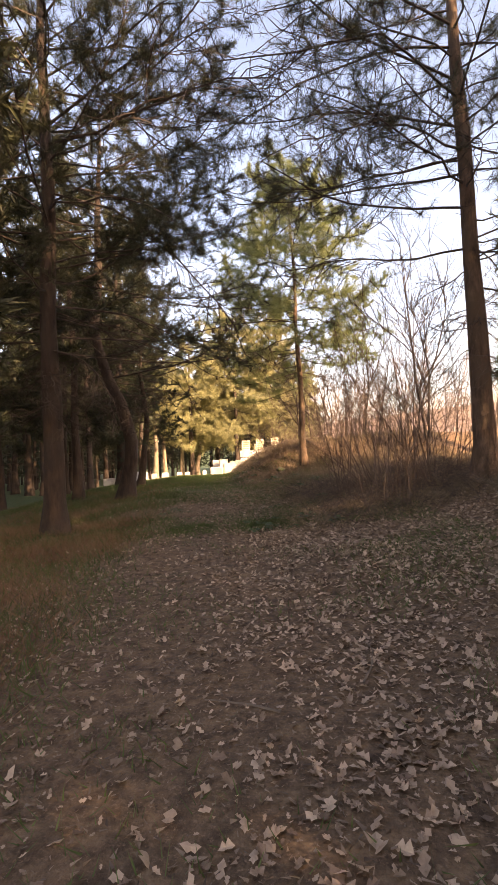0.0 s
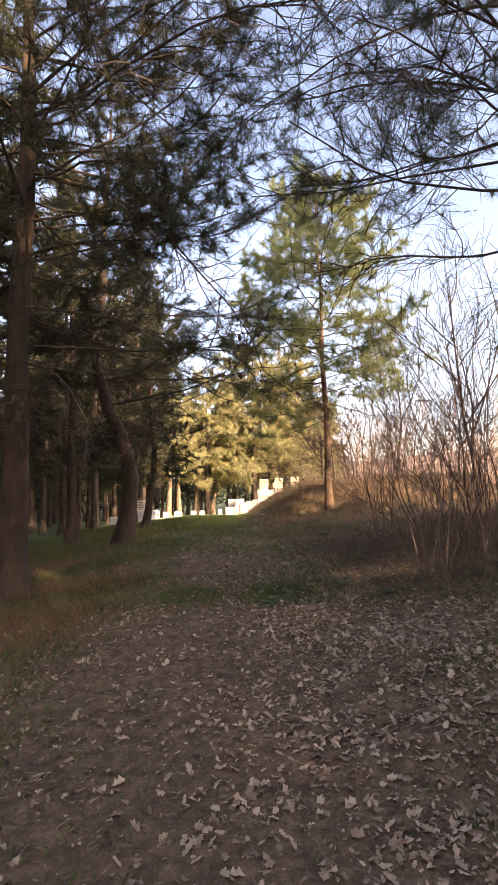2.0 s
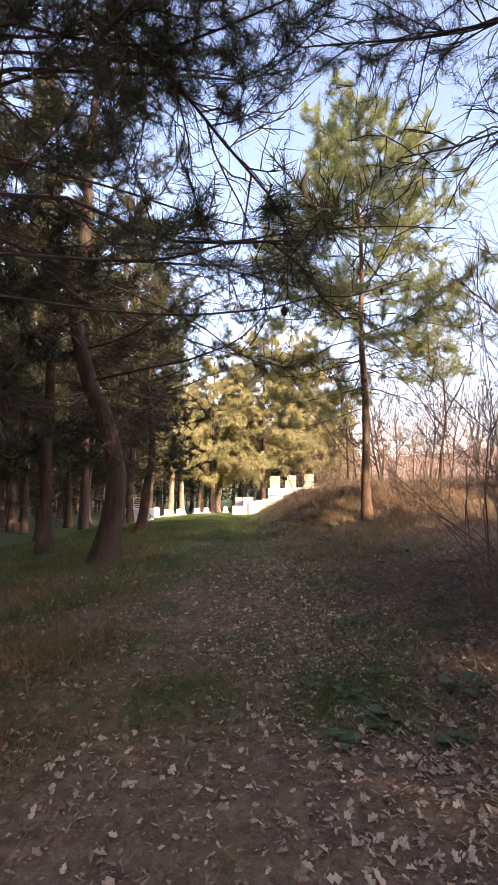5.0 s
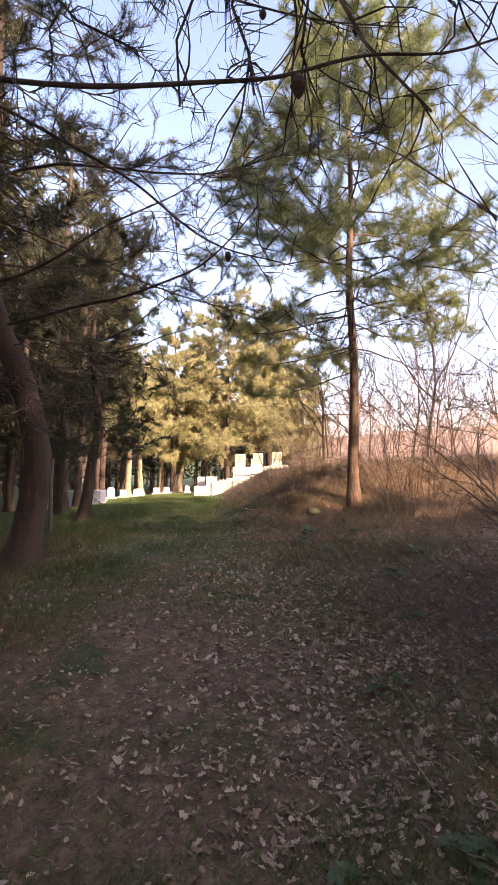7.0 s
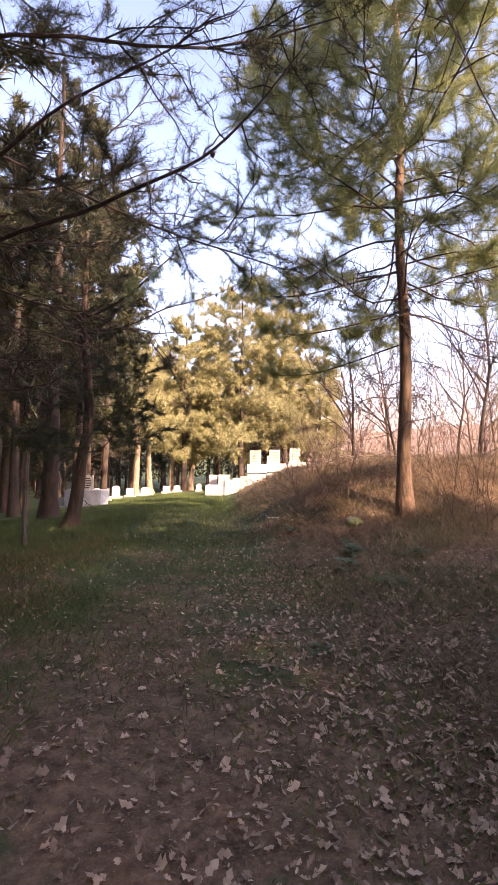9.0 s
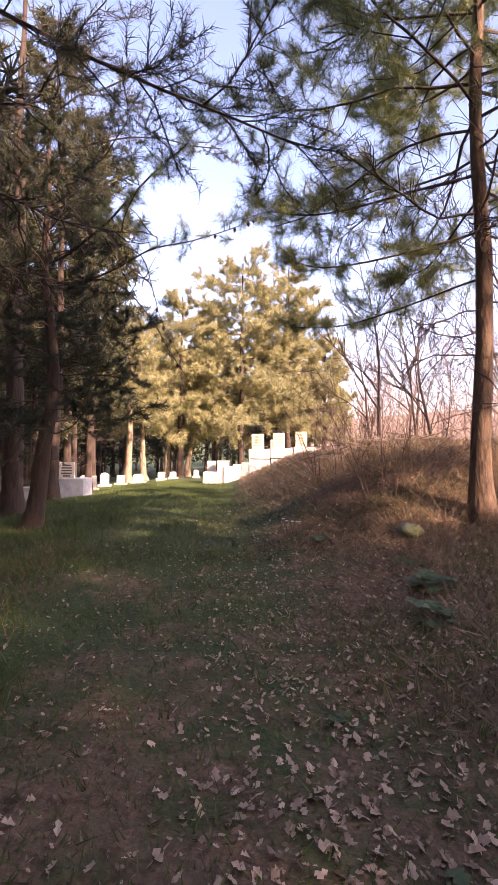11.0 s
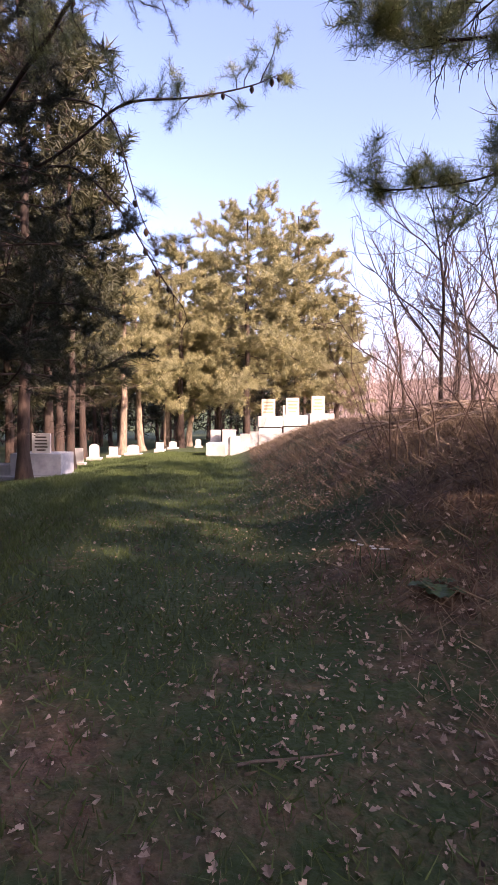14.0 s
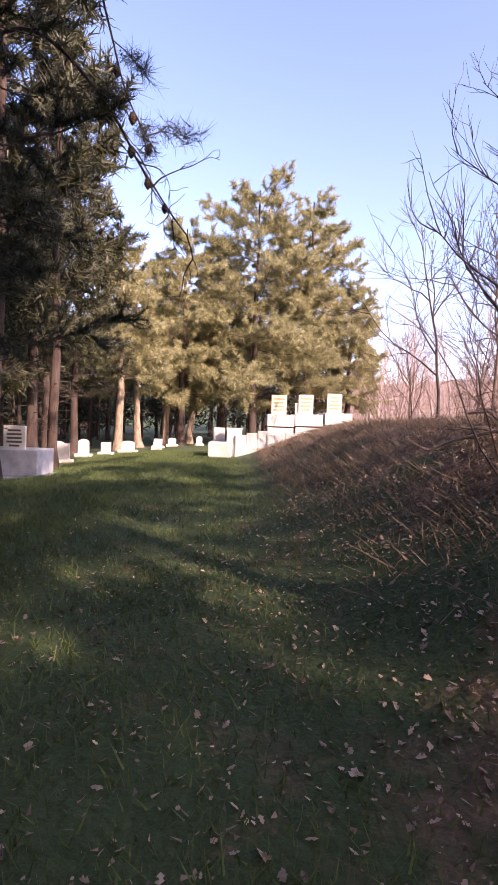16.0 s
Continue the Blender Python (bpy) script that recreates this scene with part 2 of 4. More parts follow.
def ground_z(x, y):
    x, y = np.asarray(x, float), np.asarray(y, float)
    z = np.interp(y, (-60, -3, 4, 7, 9.7, 11.4, 14.4, 16.3, 20, 25, 33, 45, 70), (-0.8, -0.03, 0, 0.06, 0.16, 0.27, 0.42, 0.46, 0.52, 0.5, 0.36, 0.02, -0.2))
    u = x - path_x(y)
    z = z + 0.16 * np.clip(u - 0.8, 0, 4) * (1 - 0.7 * step(17, 19, y)) * (1 - step(30, 60, y))
    high = step(15.6, 18.3, y) * (1 - 0.1 * step(28, 36, y)) * (1 - step(40, 70, y))
    z = z + 1.02 * high * step(0.25 + 0.5 * step(19, 25, y), 2.9 + 1.9 * step(24, 33, y), u)
    z = z - 0.09 * np.clip(-u - 1.6, 0, 6) * step(6, 12, y)
    z = z + 0.05 * np.sin(x * 1.3 + 0.7 * y) * np.sin(y * 0.9 - 0.4 * x) * step(0.6, 2, np.abs(u))
    z = z + 0.012 * np.sin(5.1 * x + 2 * np.sin(y * 3.3)) * np.cos(4.3 * y + np.sin(x * 4))
    far = step(60, 260, np.hypot(x, y - 10))
    return z + far * (9 + 8 * np.sin(x * 0.011 + 1.0) + 14 * step(0, 200, x) * step(-80, 80, y))


def near_far(lo, hi, fine, reach):
    mid = np.arange(lo, hi + fine / 2, fine)
    grow = np.cumsum(fine * 1.16 ** np.arange(1, 62))
    grow = grow[grow < reach]
    return np.r_[lo - grow[::-1], mid, hi + grow]


gx, gy = near_far(-8, 8, 0.18, 1200), near_far(-1, 36, 0.18, 1200)
X, Y = np.meshgrid(gx, gy)
Z = ground_z(X, Y)
nx, ny = len(gx), len(gy)
idx = np.arange(nx * ny).reshape(ny, nx)
a, b_, c, d = idx[:-1, :-1].ravel(), idx[:-1, 1:].ravel(), idx[1:, 1:].ravel(), idx[1:, :-1].ravel()
g = Geo().add(np.stack([X, Y, Z], -1), np.vstack([np.stack([a, b_, c], -1), np.stack([a, c, d], -1)]))
ground = tagged(new("ground", g.mesh("ground", M_GROUND, True)), "trodden earth and leaf mould of a woodland path", "ground", kind="structure")


# ---- trees ----
def bent(start, heading, length, n, droop=0.0, wander=0.15, rise=0.0):
    """A wandering line from start; droop bends it down, rise turns its tip up."""
    p, d = [np.array(start, float)], unit(np.array(heading, float))
    for i in range(n):
        d = unit(d + rng.normal(size=3) * wander + np.array([0, 0, -droop + rise * i / n]))
        p.append(p[-1] + d * length / n)
    return np.array(p)


def along(p, s):
    """The point and heading at the share s of a line."""
    k = min(int(s * (len(p) - 1)), len(p) - 2)
    f = s * (len(p) - 1) - k
    return p[k] * (1 - f) + p[k + 1] * f, unit(p[k + 1] - p[k])


def cone_geo(at, size):
    """A closed pine cone: rings of overlapping scales."""
    g = Geo()
    n = 7
    s = np.linspace(0, 1, n)
    axis = np.stack([0 * s, 0 * s, -s * size], -1) + at
    prof = size * 0.30 * np.sin(np.pi * (0.12 + 0.85 * s)) * (1 + 0.18 * (np.arange(n) % 2))
    return g.tube(axis, prof, 7, cap=True)


def bare_tree(at, height, radius, forks, label, group, lean=(0.0, 0.0)):
    """A leafless young tree: a bent trunk, forked limbs as parts, and fine twigs on each."""
    tree = thing("bare_sapling", (at[0], at[1], float(ground_z(at[0], at[1])) - 0.04), label, "sapling", group)
    spine = bent((0, 0, 0), (lean[0], lean[1], 1), height, 12, 0.0, 0.07, 0.05)
    put_part("trunk", Geo().tube(spine, radius * np.linspace(1, 0.1, 13), 7), M_TWIG, tree, smooth=True)

    def spread(g, start, d, length, r, depth):
        q = bent(start, d, length, 6, 0.0, 0.13, 0.14)
        g.tube(q, np.linspace(r, max(r * 0.3, 0.0022), 7), 4 if depth else 3)
        if depth:
            for j in range(5 if depth > 1 else 4):
                a0, d0 = along(q, rng.uniform(0.25, 0.98))
                spread(g, a0, d0 + rng.normal(size=3) * 0.5 + np.array([0, 0, 0.15]), length * rng.uniform(0.35, 0.6), max(r * 0.5, 0.0028), depth - 1)

    for i in range(forks):
        f0 = 0.22 + 0.7 * (i + 0.5 * rng.random()) / forks
        a0, d0 = along(spine, f0)
        az = i * 2.4 + rng.uniform(-0.4, 0.4) + (math.pi if i == 0 else 0)
        g = Geo()
        spread(g, a0, d0 * 0.9 + np.array([math.cos(az), math.sin(az), 0.2]) * 0.7, height * (0.62 - 0.4 * f0), radius * (0.65 - 0.45 * f0), 2)
        put_part("limb", g, M_TWIG, tree)
    return tree


def grow_limb(wood, tufts, start, heading, length, radius, live, fine, droop, rise, dead_curl=0.3):
    line = bent(start, heading, length, 7, droop, 0.16, rise)
    wood.tube(line, radius * np.linspace(1, 0.25, len(line)) + 0.003, 5)
    count = max(3, int(length * 4.2 * fine))
    for i in range(count):
        s = 0.22 + 0.78 * (i + rng.random()) / count
        at, d = along(line, min(s, 0.999))
        side = unit(np.cross(d, (0, 0, 1))) * (1 if i % 2 else -1)
        aim = d * 0.7 + side * rng.uniform(0.4, 1.1) + np.array([0, 0, rng.uniform(-0.35, 0.35)])
        tl = length * rng.uniform(0.18, 0.36) * (1.15 - 0.6 * s) + 0.12
        twig = bent(at, aim, tl, 4, 0.05 if live else 0.10, 0.22 if live else dead_curl, 0.25 if live else 0.0)
        wood.ribbon(twig, radius * 0.28 * np.linspace(1, 0.4, 5) + 0.0025)
        for j in range(int(rng.integers(2, 5) * fine) + 1):
            at2, d2 = along(twig, rng.uniform(0.3, 0.99))
            aim2 = d2 + rng.normal(size=3) * 0.6 + np.array([0, 0, 0.25 if live else -0.1])
            sub = bent(at2, aim2, tl * rng.uniform(0.3, 0.6), 3, 0.0, 0.25 if live else dead_curl, 0.1)
            wood.ribbon(sub, np.linspace(0.0045, 0.0022, 4))
            if live:
                for s3 in (0.35, 0.65, 0.95):
                    q, dq = along(sub, s3)
                    tufts.append(np.r_[q, dq])
        if live:
            for s3 in (0.5, 0.7, 0.9, 0.99):
                q, dq = along(twig, s3)
                tufts.append(np.r_[q, dq])
    return line


def needle_geo(tufts, per, length, width):
    t = np.repeat(np.array(tufts), per, axis=0)
    way = unit(t[:, 3:] * 0.55 + unit(rng.normal(size=(len(t), 3))) * 0.85 + np.array([0, 0, 0.12]))
    base = t[:, :3] - t[:, 3:] * rng.uniform(-0.03, 0.03 + length * 1.3, (len(t), 1))
    return Geo().spikes(base, base + way * length * rng.uniform(0.7, 1.2, (len(t), 1)), width)


def pine(name, at, height, radius, line, clear, reach, limbs, label, group="", per=28, needle=(0.12, 0.0052), bark=M_BARK,
         needles=M_NEEDLE, fine=1.0, split=True, dead=8, extra=(), cones=0, dead_from=0.16, top=0.3, category="pine tree", droop=0.05):
    """A pine: trunk along line (shares of height, offsets in x and y), dead limbs below clear, live ones above, and extra limbs
    given as (height, azimuth in degrees, length, live, rise)."""
    tree = thing(name, (at[0], at[1], float(ground_z(at[0], at[1])) - 0.03), label, category, group)
    line = np.array(line, float)
    s = np.linspace(0, 1, 22)
    off = np.stack([np.interp(s, line[:, 0], line[:, 1]), np.interp(s, line[:, 0], line[:, 2])], -1)
    off = off + np.stack([np.sin(s * 17 + height) * 0.025, np.cos(s * 14) * 0.025], -1)
    spine = np.c_[off, s * height]
    flare = 1 + 0.55 * np.exp(-s * height / 0.25)
    trunk = Geo().tube(spine, radius * (1 - 0.86 * s) * flare, 14)
    v = trunk.v[0]
    v[:, :2] += (np.sin(v[:, [2]] * 9 + v[:, :2] * 40) * 0.06 * radius)
    put_part("trunk", trunk, bark, tree, smooth=True)
    tufts, whole = [], Geo()
    jobs = []
    for i in range(dead):
        h = height * rng.uniform(dead_from, clear)
        jobs.append((h, rng.uniform(0, 360), reach * rng.uniform(0.35, 0.8) * (0.45 if h < 3.0 else 1.0), False, 0.1))
    for i in range(limbs):
        f = (i + rng.random()) / limbs
        h = height * (clear + (0.985 - clear) * f)
        wide = reach * (1 - (1 - top) * f ** 1.4) * (0.75 + 0.25 * math.sin(min(1, f * 4 + 0.4) * 1.57)) * rng.uniform(0.7, 1.12)
        if f > 0.9:
            wide *= 0.6
        jobs.append((h, i * 137.5 + rng.uniform(-25, 25), wide, True, 0.25))
    jobs += list(extra)
    hung = []
    for h, az, length, live, rise in jobs:
        p, _ = along(spine, min(h / height, 0.99))
        az = radians(az)
        f = h / height
        up = (0.05 + 0.55 * max(0, f - 0.35)) if live else -0.05
        wood = Geo() if split else whole
        got = grow_limb(wood, tufts, p, (math.cos(az), math.sin(az), up), length, 0.004 + 0.0042 * length, live, fine if live or not split else fine * 1.7, droop, rise)
        hung.append(got)
        if split:
            put_part("limb", wood, M_TWIG, tree)
    if not split:
        tagged(put_part("branchwork", whole, M_TWIG, tree), "bare inner twigs", kind="stuff")
    if tufts:
        put_part("crown", needle_geo(tufts, per, *needle), needles, tree)
    for i in range(cones):
        q, _ = along(hung[int(rng.integers(len(hung)))], rng.uniform(0.4, 0.95))
        put_part("cone", cone_geo(q - np.array([0, 0, 0.015]), rng.uniform(0.06, 0.085)), M_CONE, tree, "closed brown pine cone", True)
    return tree


def bough(tree, points, radius, twigs, needles, cones=(), needle=(0.12, 0.0035), per=22, twig=0.5, hang=0.0):
    """A long limb through given places, with curling twigs, tufts of needles beyond the share given, and cones where it has them."""
    origin = np.array(tree.matrix_world.translation)
    pts = np.array(points, float) - origin
    s = np.linspace(0, 1, len(pts))
    f = np.linspace(0, 1, 4 * len(pts))
    line = np.stack([np.interp(f, s, pts[:, k]) for k in range(3)], -1)
    line[1:-1] += rng.normal(size=(len(line) - 2, 3)) * 0.02
    for k in range(4):
        line[1:-1] = (line[:-2] + 2 * line[1:-1] + line[2:]) / 4
    wood, tufts = Geo().tube(line, radius * np.linspace(1, 0.25, len(line)), 6), []
    for i in range(twigs):
        f0 = 0.15 + 0.85 * (i + rng.random()) / twigs
        at, d_ = along(line, min(f0, 0.999))
        aim = d_ * 0.6 + rng.normal(size=3) * 0.7 + np.array([0, 0, 0.15 - hang])
        live = f0 > needles
        q = bent(at, aim, twig * rng.uniform(0.4, 1.2), 7, hang * 0.25, 0.16 if live else 0.3, 0.2 if live else 0)
        wood.tube(q, np.linspace(radius * 0.32, 0.0016, 8), 4)
        for j in range(5):
            at2, d2 = along(q, rng.uniform(0.25, 0.97))
            w = bent(at2, d2 + rng.normal(size=3) * 0.7, twig * rng.uniform(0.15, 0.45), 5, 0.0, 0.3)
            wood.tube(w, np.linspace(0.0028, 0.0012, 6), 3)
            if live:
                tufts += [np.r_[along(w, v)[0], along(w, v)[1]] for v in (0.55, 0.8, 0.97)]
        if live:
            tufts += [np.r_[along(q, v)[0], along(q, v)[1]] for v in (0.6, 0.8, 0.97)]
    put_part("limb", wood, M_TWIG, tree)
    if tufts:
        put_part("foliage", needle_geo(tufts, per, *needle), M_NEEDLE_SUNLIT if needles < 0.5 else M_NEEDLE, tree)
    for share, size in cones:
        at, _ = along(line, share)
        put_part("cone", cone_geo(at + np.array([rng.normal() * 0.01, 0, -0.01]), size), M_CONE, tree, "closed brown pine cone", True)


straight = [(0, 0, 0), (1, 0.05, 0)]
# the pines beside the path
pine("pine_tree", (4.35, 8.3), 13.0, 0.185, [(0, 0, 0), (0.2, 0.0, 0), (0.5, -0.08, 0), (1, -0.1, 0.2)], 0.40, 3.5, 46,
     "tall pine with a sunlit reddish trunk and bare lower limbs", "pines beside the path", dead=18, cones=14, bark=M_BARK_SUNLIT, fine=1.25, per=24, needle=(0.12, 0.0042),
     extra=[(3.9, 165, 3.2, False, 0.1), (4.6, 200, 3.8, True, 0.2), (5.2, 170, 4.2, True, 0.2), (5.6, 215, 4.0, False, 0.1), (5.0, 235, 3.6, True, 0.2), (6.0, 185, 4.4, True, 0.2), (6.8, 190, 4.6, False, 0.1), (7.4, 170, 4.8, True, 0.15), (6.5, 225, 4.6, False, 0.1), (7.8, 210, 5.0, True, 0.1), (5.5, 150, 3.6, False, 0.1)])
shade_pine = pine("pine_tree", (-2.75, 8.1), 12.0, 0.175, straight, 0.31, 3.4, 62,
     "dark shaded pine with dead lower twigs at the path edge", "pines beside the path", dead=26, cones=10, fine=1.15, per=26, needle=(0.12, 0.0055),
     extra=[(4.4, 10, 2.6, True, 0.15), (5.0, -20, 3.0, True, 0.2), (5.3, 35, 2.7, True, 0.2), (3.6, 60, 2.4, False, 0.1), (5.7, 0, 4.0, False, 0.1), (6.2, 15, 3.2, True, 0.1), (6.8, -15, 4.4, False, 0.1), (7.4, 25, 3.2, True, 0.1), (6.5, -35, 4.2, False, 0.1),
            (5.4, -45, 3.2, True, 0.1), (5.9, 30, 3.2, True, 0.1), (6.3, -25, 3.4, True, 0.1), (6.7, 5, 3.4, True, 0.1), (7.1, -50, 3.4, True, 0.1), (7.6, -10, 3.4, True, 0.1), (8.1, 20, 3.2, True, 0.1), (8.6, -30, 3.2, True, 0.1)])
bough(shade_pine, [(-2.72, 8.1, 3.1), (-1.7, 8.2, 2.95), (-0.85, 8.25, 2.86), (-0.25, 8.27, 2.9), (0.12, 8.26, 2.92), (0.42, 8.25, 3.02), (0.64, 8.22, 2.98), (1.05, 8.2, 3.1)], 0.012, 17, 2.0,
      [(0.59, 0.085), (0.93, 0.05)])
bough(shade_pine, [(-2.72, 8.1, 3.75), (-1.5, 8.8, 3.4), (-0.8, 9.08, 3.18), (-0.4, 9.2, 2.95), (-0.1, 9.3, 2.75), (0.25, 9.35, 2.72)], 0.011, 16, 2.0, [(0.8, 0.06)])
bough(shade_pine, [(-2.72, 8.1, 4.3), (-1.4, 8.7, 4.2), (-0.5, 9.0, 4.05), (0.2, 9.2, 4.0), (0.9, 9.4, 4.15)], 0.012, 18, 2.0, [(0.7, 0.06), (0.9, 0.06)])
bough(shade_pine, [(-2.72, 8.1, 3.35), (-1.7, 8.05, 3.25), (-1.15, 8.05, 3.22), (-0.7, 8.05, 3.2), (-0.35, 8.07, 3.33), (0.2, 8.09, 3.4), (0.75, 8.09, 3.48), (1.35, 8.05, 3.4)], 0.015, 18, 2.0, [(0.7, 0.085), (0.76, 0.08), (0.64, 0.075)])
bow_pine = pine("pine_tree", (-2.95, 13.7), 11.0, 0.20, [(0, 0, 0), (0.13, 0.22, 0), (0.22, 0.0, 0), (0.30, -0.38, 0), (0.42, -0.72, 0), (0.6, -0.55, 0), (1, -0.4, 0)], 0.38, 3.2, 28,
     "dark pine with a trunk bent like a bow", "pines beside the path", dead=32, cones=8, fine=1.2, per=26,
     extra=[(4.9, 25, 4.2, True, 0.1), (5.4, -25, 4.4, True, 0.15)])
bough(bow_pine, [(-3.3, 13.7, 3.6), (-2.2, 13.0, 3.62), (-1.35, 12.6, 3.66), (-1.0, 12.45, 3.72), (-0.5, 12.4, 3.9), (-0.1, 12.3, 4.3), (0.2, 12.2, 4.6)], 0.024, 18, 2.0, [(0.7, 0.06)])
bough(bow_pine, [(-3.4, 13.7, 4.2), (-2.4, 12.9, 4.15), (-1.7, 12.6, 4.5), (-1.0, 12.5, 4.7), (-0.4, 12.3, 5.0)], 0.022, 16, 2.0)
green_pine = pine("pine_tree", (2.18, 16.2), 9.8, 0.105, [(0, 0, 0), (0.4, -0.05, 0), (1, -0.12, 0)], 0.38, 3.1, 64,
     "sunlit young pine with a full green crown on the bank", "pines beside the path", dead=12, cones=4, per=30, top=0.42, droop=0.06, needles=M_NEEDLE_SUNLIT, needle=(0.13, 0.0055), bark=M_BARK_SUNLIT, fine=1.45,
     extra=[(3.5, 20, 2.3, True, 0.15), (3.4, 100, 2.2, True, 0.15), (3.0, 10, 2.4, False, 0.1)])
bough(green_pine, [(2.16, 16.2, 3.5), (1.5, 16.5, 3.3), (0.9, 16.8, 3.12), (0.35, 17.05, 3.15), (0.2, 17.1, 3.24)], 0.012, 15, 0.2, twig=0.26, needle=(0.11, 0.003), per=24)
bough(green_pine, [(2.16, 16.2, 4.0), (1.3, 16.3, 3.75), (0.5, 16.45, 3.65), (0.1, 16.5, 3.8)], 0.016, 20, 0.2, [(0.9, 0.05)], twig=0.34, per=24)
bough(green_pine, [(2.16, 16.2, 4.6), (1.0, 16.4, 4.35), (0.3, 16.55, 4.3), (-0.15, 16.65, 4.4)], 0.016, 18, 0.2, twig=0.5, per=26)
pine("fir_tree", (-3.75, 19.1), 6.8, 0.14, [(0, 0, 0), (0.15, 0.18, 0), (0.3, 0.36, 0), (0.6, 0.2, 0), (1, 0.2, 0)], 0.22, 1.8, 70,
     "dark dense conifer with a leaning trunk in shade", "", dead=5, needles=M_NEEDLE_SHADED, dead_from=0.08, per=40, needle=(0.06, 0.0046), top=0.2, droop=0.09, fine=1.3, category="fir tree")
coned_pine = pine("pine_tree", (-4.9, 21.0), 11.5, 0.2, straight, 0.45, 2.4, 18,
     "pine whose long coned limbs hang over the grass", "pines beside the path", dead=6, cones=10,
     extra=[(6.3, -25, 4.0, True, 0.1), (7.0, -40, 4.2, True, 0.1), (7.6, -20, 4.0, True, 0.1), (8.2, -35, 3.8, True, 0.1), (6.8, -60, 3.6, True, 0.1)])
bough(coned_pine, [(-4.9, 21.0, 5.0), (-3.4, 20.2, 4.7), (-2.4, 19.4, 4.75), (-1.85, 18.9, 4.85), (-1.2, 19.5, 5.25), (-0.52, 19.98, 5.69), (-0.15, 20.24, 6.0)], 0.022, 22, 0.4, [(0.75, 0.08), (0.84, 0.09), (0.93, 0.1), (0.97, 0.08)])
bough(coned_pine, [(-4.9, 21.0, 5.2), (-3.4, 19.3, 4.8), (-2.5, 18.4, 4.9), (-2.05, 18.03, 5.16), (-1.55, 17.7, 5.4), (-1.1, 17.4, 5.6)], 0.03, 20, 0.35, [(0.6, 0.07), (0.8, 0.08)])
bough(coned_pine, [(-4.9, 21.0, 4.7), (-3.3, 20.2, 4.8), (-2.5, 19.6, 4.6), (-2.05, 19.4, 4.1), (-1.75, 19.35, 3.62), (-1.55, 19.2, 3.25), (-1.25, 19.05, 2.85)], 0.02, 20, 2.0, [(0.6, 0.08), (0.7, 0.09), (0.82, 0.08), (0.9, 0.07)], hang=0.45)
bough(coned_pine, [(-4.9, 21.0, 5.1), (-3.0, 19.4, 5.2), (-2.0, 19.0, 4.9), (-1.85, 19.1, 4.3), (-1.75, 19.2, 3.9), (-1.5, 19.2, 3.45)], 0.014, 12, 0.6, [(0.75, 0.08), (0.88, 0.09), (0.97, 0.08)], twig=0.35, hang=0.4)

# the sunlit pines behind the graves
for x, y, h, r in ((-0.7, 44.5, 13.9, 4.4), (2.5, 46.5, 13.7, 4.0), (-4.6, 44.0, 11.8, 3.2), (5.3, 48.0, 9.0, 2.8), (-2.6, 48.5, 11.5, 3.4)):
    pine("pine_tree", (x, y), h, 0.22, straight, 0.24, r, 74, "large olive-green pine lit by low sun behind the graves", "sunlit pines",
         per=15, needle=(0.26, 0.026), needles=M_NEEDLE_SUN_GOLD, fine=0.85, dead=5, top=0.58, droop=0.08)
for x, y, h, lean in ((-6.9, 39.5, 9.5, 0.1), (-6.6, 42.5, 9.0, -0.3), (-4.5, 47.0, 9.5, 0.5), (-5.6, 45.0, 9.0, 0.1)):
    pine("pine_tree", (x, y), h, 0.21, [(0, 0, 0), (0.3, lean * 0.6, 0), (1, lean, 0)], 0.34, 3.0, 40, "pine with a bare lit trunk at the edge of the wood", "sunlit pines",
         per=13, needle=(0.26, 0.028), needles=M_NEEDLE_SUN_GOLD, fine=0.7, dead=4, bark=M_BARK_PALE_LIT)

# the dark wood on the other side, a few kinds of pine repeated
kinds = []
for i, (h, r, clear) in enumerate(((12.5, 2.7, 0.22), (10.5, 2.5, 0.20), (13.5, 3.0, 0.27))):
    kinds.append(pine("forest_pine", (-7.5 - 3 * i, 16 + 9 * i), h, 0.125 + 0.015 * i, [(0, 0, 0), (0.5, 0.15 * (i - 1), 0.1), (1, 0.1, 0)], clear, r, 30,
                      "shaded plantation pine with a bare straight trunk", "plantation pines", per=9, needle=(0.32, 0.042), fine=0.6, split=False,
                      dead=10, bark=M_BARK, dead_from=0.08))


def plant(kind, x, y, size=1.0):
    m = Matrix.Translation((x, y, float(ground_z(x, y)) - 0.04)) @ Matrix.Rotation(rng.uniform(0, 6.28), 4, "Z")
    ob = copy_thing(kinds[kind], m)
    ob.scale = (size, size, size)
    return ob


